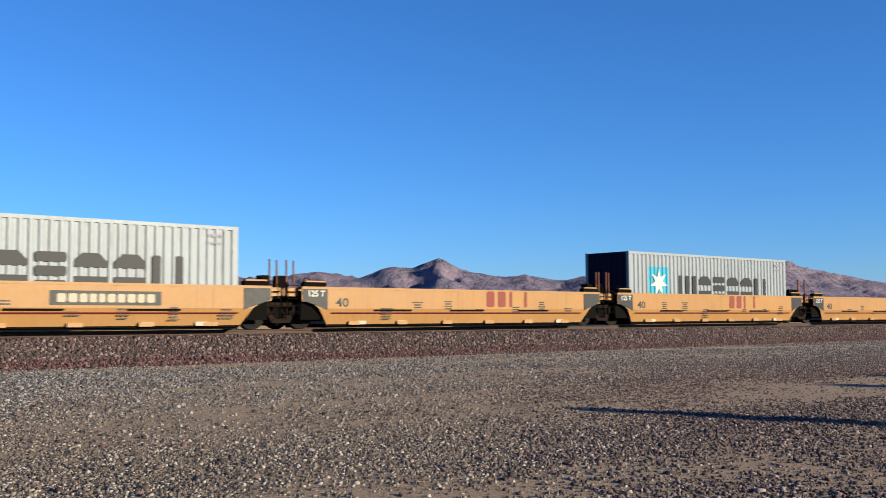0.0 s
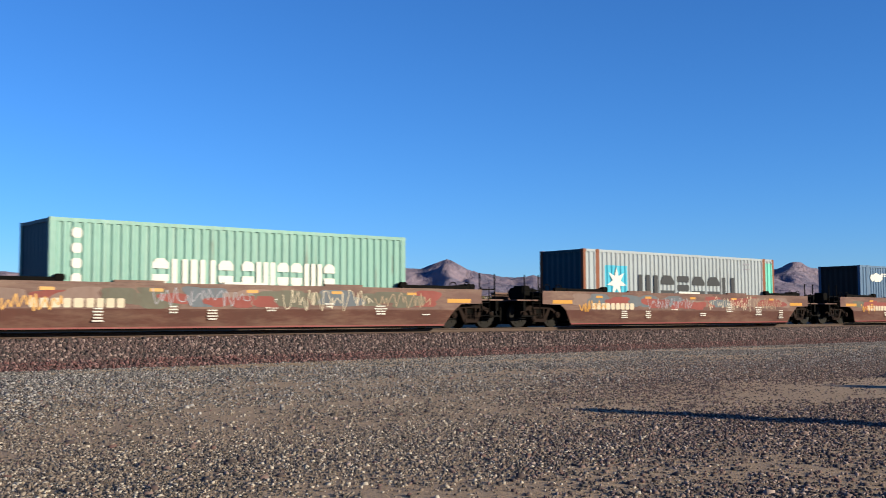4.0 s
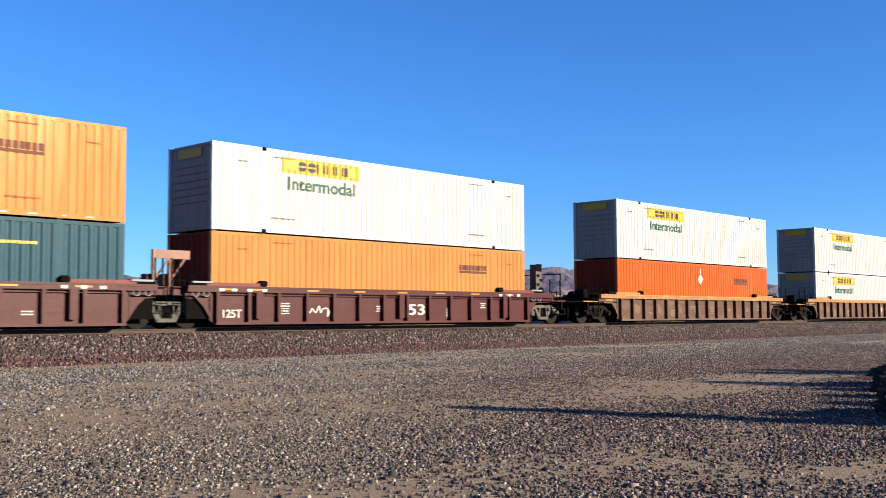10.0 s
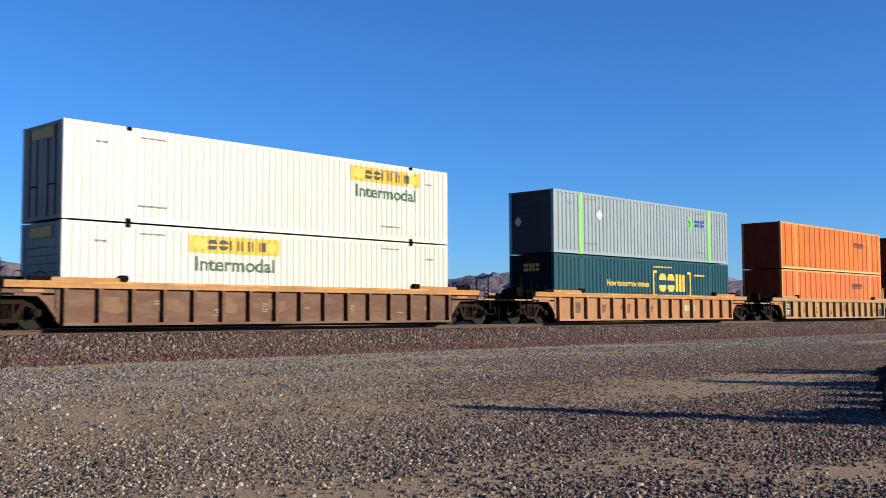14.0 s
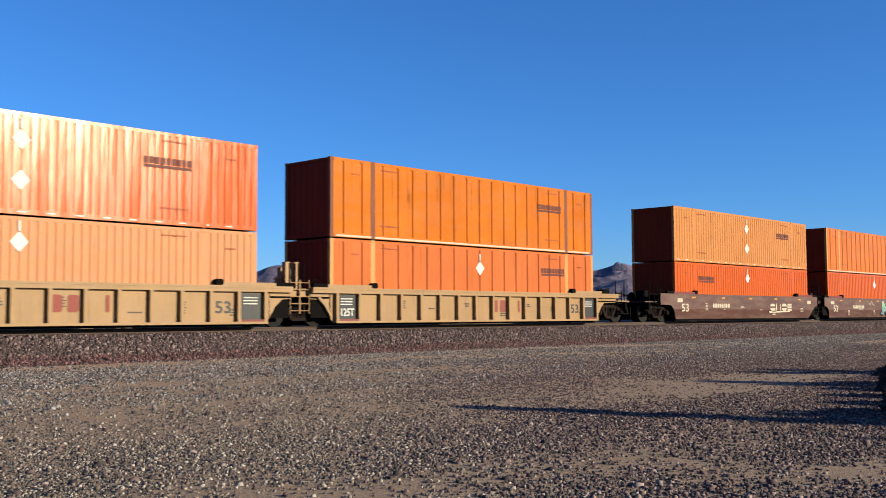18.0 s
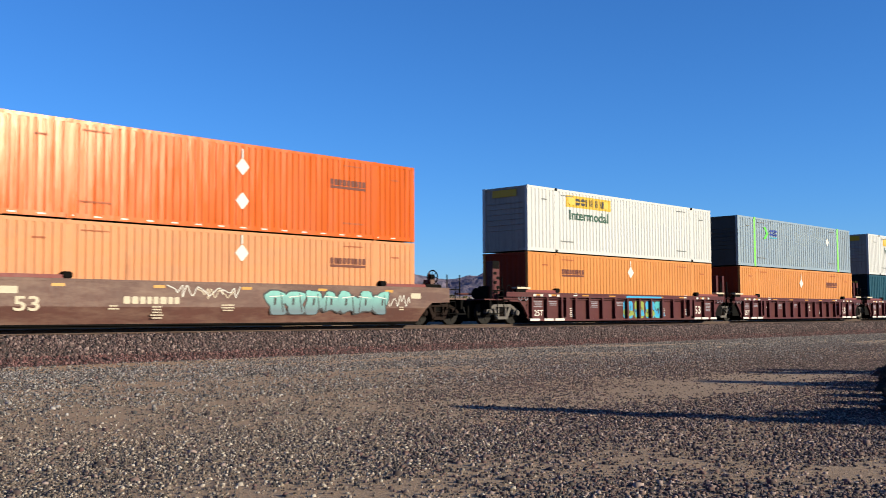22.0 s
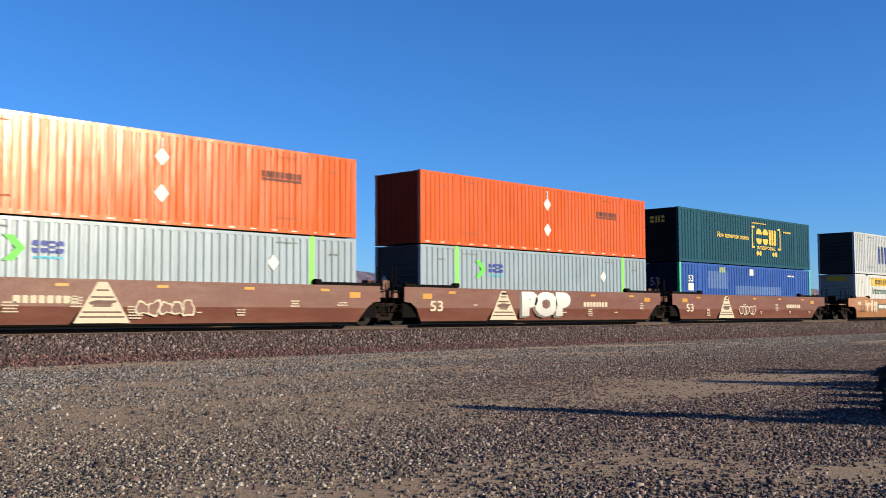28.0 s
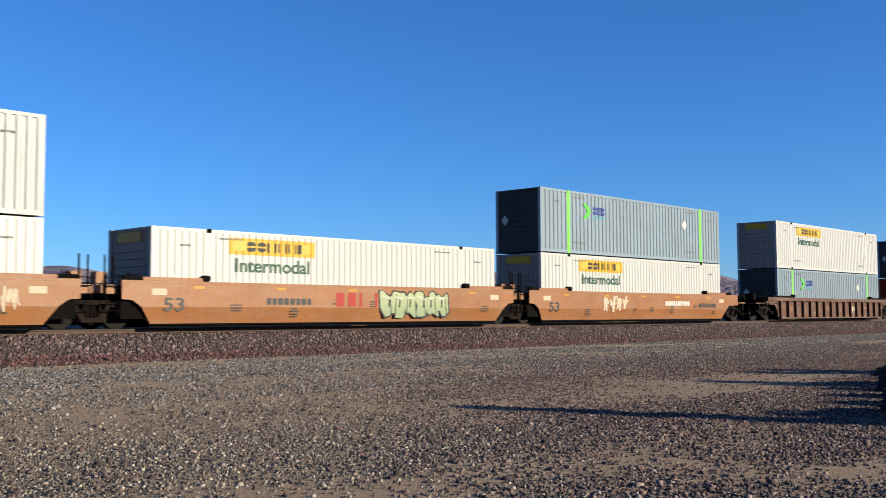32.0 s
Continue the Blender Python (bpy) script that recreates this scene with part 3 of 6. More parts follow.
def bare(x, y):
    """How bare the sand lies: 1 on the worn wheel tracks, 0 where the gravel is thick."""
    q = 0.45 * noise.noise((x * 4.2, y * 5.6, 8.0)) + noise.noise((x * 0.09 + 2.0, y * 0.42, 7.0)) + 0.5 * noise.noise((x * 0.5, y * 0.9, 2.0)) + 0.25 * noise.noise((x * 1.6, y * 2.2, 4.0))
    sand = 0.0
    for cx, cy, sx, sy, k in ((8.5, 16.8, 5.5, 2.0, 0.46), (6.0, 12.6, 4.2, 1.5, 0.40), (4.4, 9.0, 2.6, 1.9, 0.36), (15.8, 11.3, 3.6, 2.4, -0.42), (23.0, 10.6, 4.4, 1.7, 0.8), (17.6, 9.5, 2.4, 0.9, 0.4), (9.7, 3.9, 1.3, 0.5, 0.5), (18.5, 8.0, 2.6, 0.9, 0.40)):
        sand += k * math.exp(-((x - cx) / sx) ** 2 - ((y - cy) / sy) ** 2)
    return min(0.93, max(0.05, 0.17 + 0.17 * min(1.0, max(0.0, (y - x * 0.8) / 7.0)) + sand + 1.0 * q))


def field(y0, y1, power, side=0):
    """Points over the open ground before the track. side: 1 keeps mostly to the far right of the road, -1 to its left."""
    def place(rng, n):
        y = y0 + (y1 - y0) * rng.random(n) ** power
        x = y * 0.30 + (y * 2.6 + 9 - y * 0.30) * rng.random(n) ** (1.35)
        keep = np.array([bare(a, b) for a, b in zip(x, y)]) < rng.uniform(0.0, 1.0, n)
        if side:
            lean = np.clip(0.5 + side * (x - y * 1.02 - 0.8) / 4.5 + rng.normal(0, 0.16, n), 0, 1)
            keep &= (rng.random(n) < lean) & (y < 18.5 + rng.normal(0, 2.6, n))
        x, y = x[keep], y[keep]
        return np.stack([x, y, heights(x, y) + 0.004], 1)
    return place


def slope(y0, z0, y1, z1, x1):
    def place(rng, n):
        x, u = 4 + (x1 - 4) * rng.random(n) ** 1.5, rng.random(n)
        return np.stack([x, y0 + (y1 - y0) * u, z0 + (z1 - z0) * u], 1)
    return place


scatter("coarse_gravel", M["gravel"], 300000, field(2.6, 21.0, 0.95, -1), 0.0145, "mixed brown and grey gravel lying on the desert ground", "gravel", 0.75)
scatter("dark_gravel", M["purple_gravel"], 310000, field(2.6, 21.0, 0.95, 1), 0.0170, "purplish brown gravel lying on sandy ground", "gravel", 0.75)
scatter("scattered_cobbles", M["purple_gravel"], 7000, field(2.6, 24.0, 1.0), 0.029, "larger dark stones scattered over the gravel", "stone", 0.75)
scatter("grey_gravel", M["blue_gravel"], 95000, field(12.5, 26.2, 0.5), 0.024, "band of grey crushed gravel along the foot of the ballast", "gravel", 0.8)
scatter("ballast_stones", M["stone"], 46000, slope(26.75, 0.22, 27.7, 0.735, 120), 0.038, "sharp brown and grey ballast stones on the bed", "ballast stone", 1.0)
scatter("crown_stones", M["stone"], 12000, slope(27.7, 0.74, 28.45, 0.75, 120), 0.034, "ballast stones packed against the rail", "ballast stone", 0.8)
scatter("toe_stones", M["red_stone"], 20000, slope(26.05, -0.01, 26.85, 0.25, 120), 0.034, "reddish ballast stones at the foot of the bed", "ballast stone", 0.8)


# ---- distance ----
def skyline(az):
    """Height of the ridge above the horizon, in degrees, by compass angle."""
    el = 2.33 - 0.16 * max(0.0, 29.5 - az) - 0.02 * max(0.0, az - 60)
    el += 0.55 * max(0.0, 1 - abs(az - 49.7) / 1.5)
    for a, h, w in ((49.9, 0.5, 1.9), (52.5, 0.5, 1.3), (56.4, 0.24, 1.4), (63.5, 0.55, 1.5), (66.3, 0.72, 1.4), (70.3, 0.55, 1.6), (73.5, 0.5, 1.6),
                    (36.6, 0.36, 1.3), (33.4, 0.66, 1.2), (31.1, 0.55, 0.8), (38.6, 0.24, 1.4), (47.3, 0.16, 0.8), (42.8, -0.26, 1.0), (59.0, -0.15, 0.9)):
        el += h * math.exp(-((az - a) / w) ** 2)
    return el


def mountain(name, lo, hi, near, crest, far, height, seed, label, steps=420, rows=47):
    g = Geo()
    for j in range(rows):
        u = j / (rows - 1)
        r = near + (far - near) * u
        k = (crest - near) / (far - near)
        rise = (u / k) ** 1.35 if u < k else max(0.0, 1 - (u - k) / (1 - k)) ** 0.8
        for i in range(steps):
            az = lo + (hi - lo) * i / (steps - 1)
            a = radians(az)
            x, y = r * math.cos(a), r * math.sin(a)
            rid = 1 - abs(noise.noise((x * 0.0034 + seed, y * 0.0034, seed)))
            rid2 = 1 - abs(noise.noise((x * 0.011, y * 0.011 + seed, 2.0)))
            rid3 = noise.noise((x * 0.035, y * 0.035, seed))
            wave = 0.56 + 0.30 * rid + 0.19 * rid2 + 0.05 * rid3
            slack = min(1.0, 4 * (1 - abs(rise - 0.5) * 2) + 0.18)
            z = height(az) * crest * math.pi / 180 * rise * (1 + (wave - 0.94) * slack * 1.5) + 10 * (rise > 0) * noise.noise((x * 0.006, y * 0.006, 9.0)) * rise
            g.v.append((x, y, z - 6 * (u in (0.0, 1.0))))
    g.f = [(j * steps + i, j * steps + i + 1, (j + 1) * steps + i + 1, (j + 1) * steps + i) for j in range(rows - 1) for i in range(steps - 1)]
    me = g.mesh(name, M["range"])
    me.polygons.foreach_set("use_smooth", [True] * len(me.polygons))
    tagged(new(name, me), label, "mountains", kind="structure")


mountain("mountain_range", 14, 92, 2500, 3500, 4500, skyline, 4.0, "bare desert mountains tinted for haze, with a pointed peak")
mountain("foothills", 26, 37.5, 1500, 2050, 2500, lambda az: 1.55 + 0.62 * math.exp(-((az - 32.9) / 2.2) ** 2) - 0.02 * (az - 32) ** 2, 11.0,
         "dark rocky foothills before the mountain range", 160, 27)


def build_scrub():
    """Low desert shrubs beyond the track, each a loose clump of small leafy blades, as one mesh."""
    rng = random.Random(5)
    g = Geo()
    for k in range(1400):
        az = radians(rng.uniform(18, 80))
        r = 70 + 900 * rng.random() ** 1.6
        cx, cy = r * math.cos(az), r * math.sin(az)
        if cy < 44:
            continue
        cz, size = ground_height(cx, cy), rng.uniform(0.6, 1.5) * (1.0 + r / 380)
        for _ in range(26 if r < 260 else 12):
            a, b = rng.uniform(0, 6.28), rng.uniform(0.15, 1.4)
            d = Vector((math.cos(a) * math.cos(b), math.sin(a) * math.cos(b), math.sin(b)))
            tip = d * size * rng.uniform(0.6, 1.0)
            side = Vector((-math.sin(a), math.cos(a), rng.uniform(-0.5, 0.5))) * size * rng.uniform(0.08, 0.2)
            c = Vector((cx, cy, cz - 0.05))
            g.add([c + tip * 0.2, c + tip * 0.7 + side, c + tip, c + tip * 0.7 - side], [(0, 1, 2, 3)])
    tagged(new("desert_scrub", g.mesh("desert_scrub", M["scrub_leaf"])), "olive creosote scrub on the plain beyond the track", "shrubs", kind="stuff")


build_scrub()


def desert_bush(x, y, tall, wide, seed, arms, leaves, label, thick=0.035, loose=None, leaf=(0.08, 0.22)):
    """A bush with bare rising arms and a loose crown of small leaves."""
    rng = random.Random(seed)
    bush = tagged(new("desert_bush"), label, "bush")
    bush.location = (x, y, ground_height(x, y) - 0.02)
    wood, crown = Geo(), Geo()
    for k in range(arms):
        a = rng.uniform(0, 6.28)
        p, d = Vector((0, 0, 0)), Vector((math.cos(a) * wide / tall, math.sin(a) * wide / tall, 1.0)).normalized()
        reach, r = tall * (rng.uniform(0.5, 1.0) if k else 1.0), thick
        for s in range(5):
            q = p + d * reach / 5 + Vector((rng.uniform(-0.05, 0.05), rng.uniform(-0.05, 0.05), 0)) * reach * 0.3
            wood.rod(p, q, r, 6, r * 0.82)
            if s >= 1:
                for _ in range(leaves):
                    c = q + Vector((rng.gauss(0, 1), rng.gauss(0, 1), rng.gauss(0, 0.8))) * (loose or wide * 0.14)
                    u = Vector((rng.gauss(0, 1), rng.gauss(0, 1), rng.gauss(0, 1))).normalized() * rng.uniform(*leaf)
                    w = u.orthogonal().normalized() * u.length * 0.5
                    crown.add([c - u, c + w, c + u, c - w], [(0, 1, 2, 3)])
            p, r = q, r * 0.82
    part("stems", wood, M["bark"], bush, "grey woody stems")
    if leaves:
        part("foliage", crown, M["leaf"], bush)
    return bush


# shrubs beside the camera whose long shadows reach over the gravel
desert_bush(15.75, 1.35, 2.62, 0.1, 3, 4, 90, "tall thin desert shrub with upright stems beside the gravel", 0.11, 0.1)
desert_bush(22.9, 3.4, 2.0, 0.4, 8, 14, 60, "tall narrow desert shrub beside the gravel", 0.04, 0.13)
desert_bush(17.05, 1.05, 1.6, 0.35, 9, 12, 60, "tall narrow desert shrub beside the gravel", 0.04, 0.12)
desert_bush(27.4, 4.7, 2.1, 0.6, 10, 16, 70, "tall narrow desert shrub beside the gravel", 0.04, 0.16)
for k in range(23):
    d = 12.2 + 0.72 * k
    desert_bush(0.998 * d + 1.6 + 0.3 * math.sin(k * 2.1), 0.397 * d - 4.85 + 0.35 * math.sin(k * 1.3), 1.0 + 0.1 * math.sin(k * 1.7), 1.1, 40 + k, 34, 44, "dense olive desert bush beside the gravel", leaf=(0.13, 0.3))


# low brush in the shade at the edge of the gravel
for x, y, tall, wide in ((20.1, 6.9, 0.34, 0.8), (18.6, 6.35, 0.30, 0.7), (17.2, 5.8, 0.27, 0.7), (15.9, 5.3, 0.24, 0.6), (14.8, 4.85, 0.2, 0.5), (21.8, 7.5, 0.4, 0.8)):
    desert_bush(x, y, tall, wide, int(x * 10), 34, 42, "low dark desert brush at the edge of the gravel", 0.014, 0.09)


# ---- lettering and flat marks ----
_letters = {}


def lettering(text, width, height, material, fat=0.02):
    """Built-in font lettering as a thin mesh, centred, standing upright and facing -y."""
    key = (text, round(width, 3), round(height, 3), material.name, fat)
    if key not in _letters:
        cu = bpy.data.curves.new("lettering", "FONT")
        cu.body, cu.align_x, cu.resolution_u = text, "CENTER", 3
        cu.offset = fat
        tmp = new("lettering", cu)
        bpy.context.view_layer.update()
        me = bpy.data.meshes.new_from_object(tmp.evaluated_get(bpy.context.evaluated_depsgraph_get()))
        bpy.data.objects.remove(tmp)
        co = np.empty(len(me.vertices) * 3, np.float32)
        me.vertices.foreach_get("co", co)
        co = co.reshape(-1, 3)
        lo, hi = co.min(0), co.max(0)
        out = np.zeros_like(co)
        out[:, 0] = (co[:, 0] - (lo[0] + hi[0]) / 2) / (hi[0] - lo[0]) * width
        out[:, 2] = (co[:, 1] - (lo[1] + hi[1]) / 2) / (hi[1] - lo[1]) * height
        me.vertices.foreach_set("co", out.ravel())
        me.materials.clear()
        me.materials.append(material)
        me.update()
        _letters[key] = me
    return _letters[key]


def blocks(width, height, count, seed, slit=True):
    """A row of plain blocks that stands for a name or a number."""
    rng = random.Random(seed)
    ws = [rng.uniform(0.8, 1.2) for _ in range(count)]
    k = width / (sum(ws) + 0.28 * (count - 1))
    g, x = Geo(), -width / 2
    for i, w in enumerate(ws):
        w *= k
        t = height
        if slit and i % 2 == 0:
            g.slab(x, x + w, -0.003, 0, -t / 2, -t * 0.08, w * 0.14)
            g.slab(x, x + w, -0.003, 0, t * 0.08, t / 2, w * 0.14)
        elif slit and i % 4 == 1:
            g.slab(x, x + w * 0.38, -0.003, 0, -t / 2, t / 2, w * 0.08)
            g.slab(x + w * 0.6, x + w, -0.003, 0, -t / 2, t / 2, w * 0.08)
        else:
            g.slab(x, x + w, -0.003, 0, -t / 2, t / 2, w * 0.14)
        x += w + 0.28 * k
    return g


def name_row(parent, name, width, height, forms, stroke, material, place, label=""):
    """A name as a row of plain bars, each form a part of its own: o a block parted in two, h two bars, w three, i one, e three shelves; capitals stand lower."""
    wide = {"o": 1.0, "h": 1.0, "i": 0.42, "e": 0.9, "w": 1.35}
    ws = [wide[c.lower()] for c in forms]
    k = width / (sum(ws) + 0.2 * (len(ws) - 1))
    x = -width / 2
    for c, w in zip(forms, ws):
        w *= k
        h = height * (0.72 if c.isupper() else 1.0)
        a, b, t, dz = w / 2, h / 2, stroke * height, (h - height) / 2
        pieces = []
        if c in "oO":
            cut, slit = min(a, b) * 0.5, t * 0.5
            pieces.append(Geo().prism([(-a, slit), (a, slit), (a, b - cut), (a - cut, b), (-a + cut, b), (-a, b - cut)], -0.003, 0))
            pieces.append(Geo().prism([(-a + cut, -b), (a - cut, -b), (a, -b + cut), (a, -slit), (-a, -slit), (-a, -b + cut)], -0.003, 0))
        elif c in "eE":
            for z in (-b, -t * 0.55, b - t * 1.1):
                pieces.append(Geo().slab(-a, a, -0.003, 0, z, z + t * 1.1, t * 0.2))
        else:
            n = {"i": 1, "h": 2, "w": 3}[c.lower()]
            for q in range(n):
                m = 0.0 if n == 1 else -a + t / 2 + (w - t) * q / (n - 1)
                half = a if n == 1 else t / 2
                pieces.append(Geo().slab(m - half, m + half, -0.003, 0, -b, b, half * 0.3))
        for g in pieces:
            part(name, g, material, parent, label, at=place @ shift(x + w / 2, 0, dz))
        x += w + 0.2 * k


def diamond(r):
    return Geo().prism([(-r, 0), (-r * 0.1, -r), (r * 0.1, -r), (r, 0), (r * 0.1, r), (-r * 0.1, r)], -0.003, 0)


def star(r, points=7):
    p = []
    for i in range(points * 2):
        a = math.pi / 2 + math.pi * i / points
        q = r if i % 2 == 0 else r * 0.42
        p.append((q * math.cos(a), q * math.sin(a)))
    return Geo().prism(p, -0.003, 0)


def spray(width, height, count, seed, grow=0.0):
    """Bulging, leaning letter-like forms, each with a closed wavy outline."""
    rng = random.Random(seed)
    g = Geo()
    for i in range(count):
        cx = -width / 2 + width * (i + 0.5) / count
        w, h = width / count * rng.uniform(0.5, 0.68) + grow, height * rng.uniform(0.40, 0.50) + grow
        ph, lean = [rng.uniform(0, 6.28) for _ in range(3)], rng.uniform(-0.25, 0.25)
        pts = []
        for j in range(30):
            a = 2 * math.pi * j / 30
            q = 1 + 0.15 * math.sin(2 * a + ph[0]) + 0.15 * math.sin(3 * a + ph[1]) + 0.08 * math.sin(5 * a + ph[2])
            c, s = math.cos(a), math.sin(a)
            px = math.copysign(abs(c) ** 0.7, c) * w * q
            pz = max(-height / 2, min(height / 2, math.copysign(abs(s) ** 0.7, s) * h * q))
            pts.append((cx + px + lean * pz, pz))
        g.prism(pts, -0.0015 - 0.0015 * i / count, 0)
    return g


def scribble(width, height, loops, seed, thick=0.025):
    """A looping sprayed line: one unbroken ribbon."""
    rng = random.Random(seed)
    knots, up = [], 1
    count = loops * 3
    for i in range(count + 1):
        x = -width / 2 + width * i / count + rng.uniform(-0.5, 0.35) * width / loops * 0.6
        knots.append(Vector((x, up * height / 2 * rng.choice((0.25, 0.5, 0.8, 1.0)))))
        up = -up if rng.random() < 0.85 else up
    line = []
    for i in range(count):
        a, b, c, d = (knots[min(max(k, 0), count)] for k in (i - 1, i, i + 1, i + 2))
        for k in range(7):
            t = k / 7
            line.append(0.5 * (2 * b + (c - a) * t + (2 * a - 5 * b + 4 * c - d) * t * t + (3 * b - a - 3 * c + d) * t ** 3))
    n = len(line) - 1
    g = Geo()
    for i, q in enumerate(line):
        d = (line[min(i + 1, n)] - line[max(i - 1, 0)]).normalized()
        w = Vector((-d.y, d.x)) * thick / 2
        y = -0.002 - 0.001 * (i % 5) / 5
        g.v += [(q.x - w.x, y, q.y - w.y), (q.x + w.x, y, q.y + w.y)]
    g.f = [(2 * i, 2 * i + 2, 2 * i + 3, 2 * i + 1) for i in range(n)]
    return g


# ---- containers ----
GAP_LOW, GAP_HIGH = 0.26, 3.195       # floor of the lower and the upper box above the rail
TALL = 2.896


def wave(u0, u1, pitch, groove, flank, depth):
    """Corners (u, inset) of a side wall's folds between u0 and u1."""
    count = max(1, round((u1 - u0) / pitch))
    p = (u1 - u0) / count
    out = [(u0, 0.0)]
    for i in range(count):
        c = u0 + p * (i + 0.5)
        out += [(c - groove / 2 - flank, 0.0), (c - groove / 2, depth), (c + groove / 2, depth), (c + groove / 2 + flank, 0.0)]
    return out + [(u1, 0.0)]


PROFILE = {"iso": (0.278, 0.10, 0.04, 0.045), "fine": (0.262, 0.05, 0.028, 0.024), "even": (0.30, 0.11, 0.034, 0.036), "wide": (0.80, 0.05, 0.035, 0.045)}


class Box:
    """What a container's marks need: its thing, length, half width, base height and the folds of its side."""


def inset_at(folds, u):
    for (a, p), (b, q) in zip(folds, folds[1:]):
        if a <= u <= b:
            return p + (q - p) * ((u - a) / (b - a) if b > a else 0.0)
    return 0.0


def shipping_container(s, level, length, body, profile, label, end="wall", end_mat=None, post=None, rails=None, corner=None, narrow=False, mid_posts=True, tint=""):
    """A container, its left end at s along the train at the start. Its origin is the middle of its floor."""
    half = length / 2
    hw = 1.219 if narrow else 1.295
    base = GAP_LOW if level == 0 else GAP_HIGH
    thing = tagged(new("shipping_container"), label, "container", "containers on the train")
    thing.location = (s + half, YC, RAIL + base)
    body_m, post_m = M[body], M[post or body]
    rail_m, corner_m = M[rails or body], M[corner or post or body]
    low, high = 0.16, TALL - 0.11
    cp = 0.15
    stops = [-half + cp, half - cp]
    if length > 13 and mid_posts:
        q = 6.0
        stops = [-half + cp, -q - 0.11, -q + 0.11, q - 0.11, q + 0.11, half - cp]
    folds = []
    for a, b in zip(stops[::2], stops[1::2]):
        folds += wave(a, b, *PROFILE[profile])
    g = Geo()
    for a, b in zip(stops[::2], stops[1::2]):
        w = wave(a, b, *PROFILE[profile])
        k = len(g.v)
        for u, d in w:
            g.v += [(u, -hw + d, low), (u, -hw + d, high)]
        g.f += [(k + 2 * i, k + 2 * i + 2, k + 2 * i + 3, k + 2 * i + 1) for i in range(len(w) - 1)]
    wall = g.mesh("side_wall", body_m)
    part("side_wall", wall, None, thing)
    part("side_wall", wall, None, thing, at=pose(0, 0, 0, 0, 0, 180))
    rail_low = Geo().prism([(-half + cp, 0.015), (half - cp, 0.015), (half - cp, low), (-half + cp, low)], -hw - 0.002, -hw + 0.09).mesh("bottom_rail", rail_m)
    rail_high = Geo().prism([(-half + cp, high), (half - cp, high), (half - cp, TALL - 0.005), (-half + cp, TALL - 0.005)], -hw - 0.002, -hw + 0.07).mesh("top_rail", rail_m)
    for turn in (0, 180):
        part("bottom_rail", rail_low, None, thing, at=pose(0, 0, 0, 0, 0, turn))
        part("top_rail", rail_high, None, thing, at=pose(0, 0, 0, 0, 0, turn))
    column = Geo().slab(-cp / 2, cp / 2, -0.07, 0.07, 0.1, TALL - 0.1, 0.012).mesh("corner_post", corner_m)
    casting = Geo().slab(-0.089, 0.089, -0.081, 0.081, -0.059, 0.059, 0.014).mesh("corner_casting", corner_m)
    for sx in (-1, 1):
        for sy in (-1, 1):
            part("corner_post", column, None, thing, at=shift(sx * (half - cp / 2), sy * (hw - 0.066), 0))
            for z in (0.059, TALL - 0.059):
                part("corner_casting", casting, None, thing, at=shift(sx * (half - 0.086), sy * (hw - 0.075), z))
    if len(stops) > 2:
        lift = Geo().slab(-0.11, 0.11, -0.05, 0.06, 0.02, TALL - 0.01, 0.01).mesh("lifting_post", post_m)
        pad = Geo().slab(-0.09, 0.09, -0.065, 0.07, -0.06, 0.06, 0.014).mesh("lifting_casting", M["dark_steel"] if body == "white" else post_m)
        for sx in (-1, 1):
            for sy in (-1, 1):
                ob = part("lifting_post", lift, None, thing, "yellowed lifting post" if post else "", at=shift(sx * 6.0, sy * (hw - 0.045), 0))
                for z in (0.06, TALL - 0.055):
                    part("lifting_casting", pad, None, ob, at=shift(0, 0, z))
    part("roof", Geo().box(-half + 0.05, half - 0.05, -hw + 0.05, hw - 0.05, TALL - 0.05, TALL - 0.012), body_m, thing)
    part("floor", Geo().box(-half + 0.1, half - 0.1, -hw + 0.06, hw - 0.06, 0.06, 0.15), M["dark_steel"], thing, "dark steel underframe")
    # end_mat carries the end wall's shade in its colour
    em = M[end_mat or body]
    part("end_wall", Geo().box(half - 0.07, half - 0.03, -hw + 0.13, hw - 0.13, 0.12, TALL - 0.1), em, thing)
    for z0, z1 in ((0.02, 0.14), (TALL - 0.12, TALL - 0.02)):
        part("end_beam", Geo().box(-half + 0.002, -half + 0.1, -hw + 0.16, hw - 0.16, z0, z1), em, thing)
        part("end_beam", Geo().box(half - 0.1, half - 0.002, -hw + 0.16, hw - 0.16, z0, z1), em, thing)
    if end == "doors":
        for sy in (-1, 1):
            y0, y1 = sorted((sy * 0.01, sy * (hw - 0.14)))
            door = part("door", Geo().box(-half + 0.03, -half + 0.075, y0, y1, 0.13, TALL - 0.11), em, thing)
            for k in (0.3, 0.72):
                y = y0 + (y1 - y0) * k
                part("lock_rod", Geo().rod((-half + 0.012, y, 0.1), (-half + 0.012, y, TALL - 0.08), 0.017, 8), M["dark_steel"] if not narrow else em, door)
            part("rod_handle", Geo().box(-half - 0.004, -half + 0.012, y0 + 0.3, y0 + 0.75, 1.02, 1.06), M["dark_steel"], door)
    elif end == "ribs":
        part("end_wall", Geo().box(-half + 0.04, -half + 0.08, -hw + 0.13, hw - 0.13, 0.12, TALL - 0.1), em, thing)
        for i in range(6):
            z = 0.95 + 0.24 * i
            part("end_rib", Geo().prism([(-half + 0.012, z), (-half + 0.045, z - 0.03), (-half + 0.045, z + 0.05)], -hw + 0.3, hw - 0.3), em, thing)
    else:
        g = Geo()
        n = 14
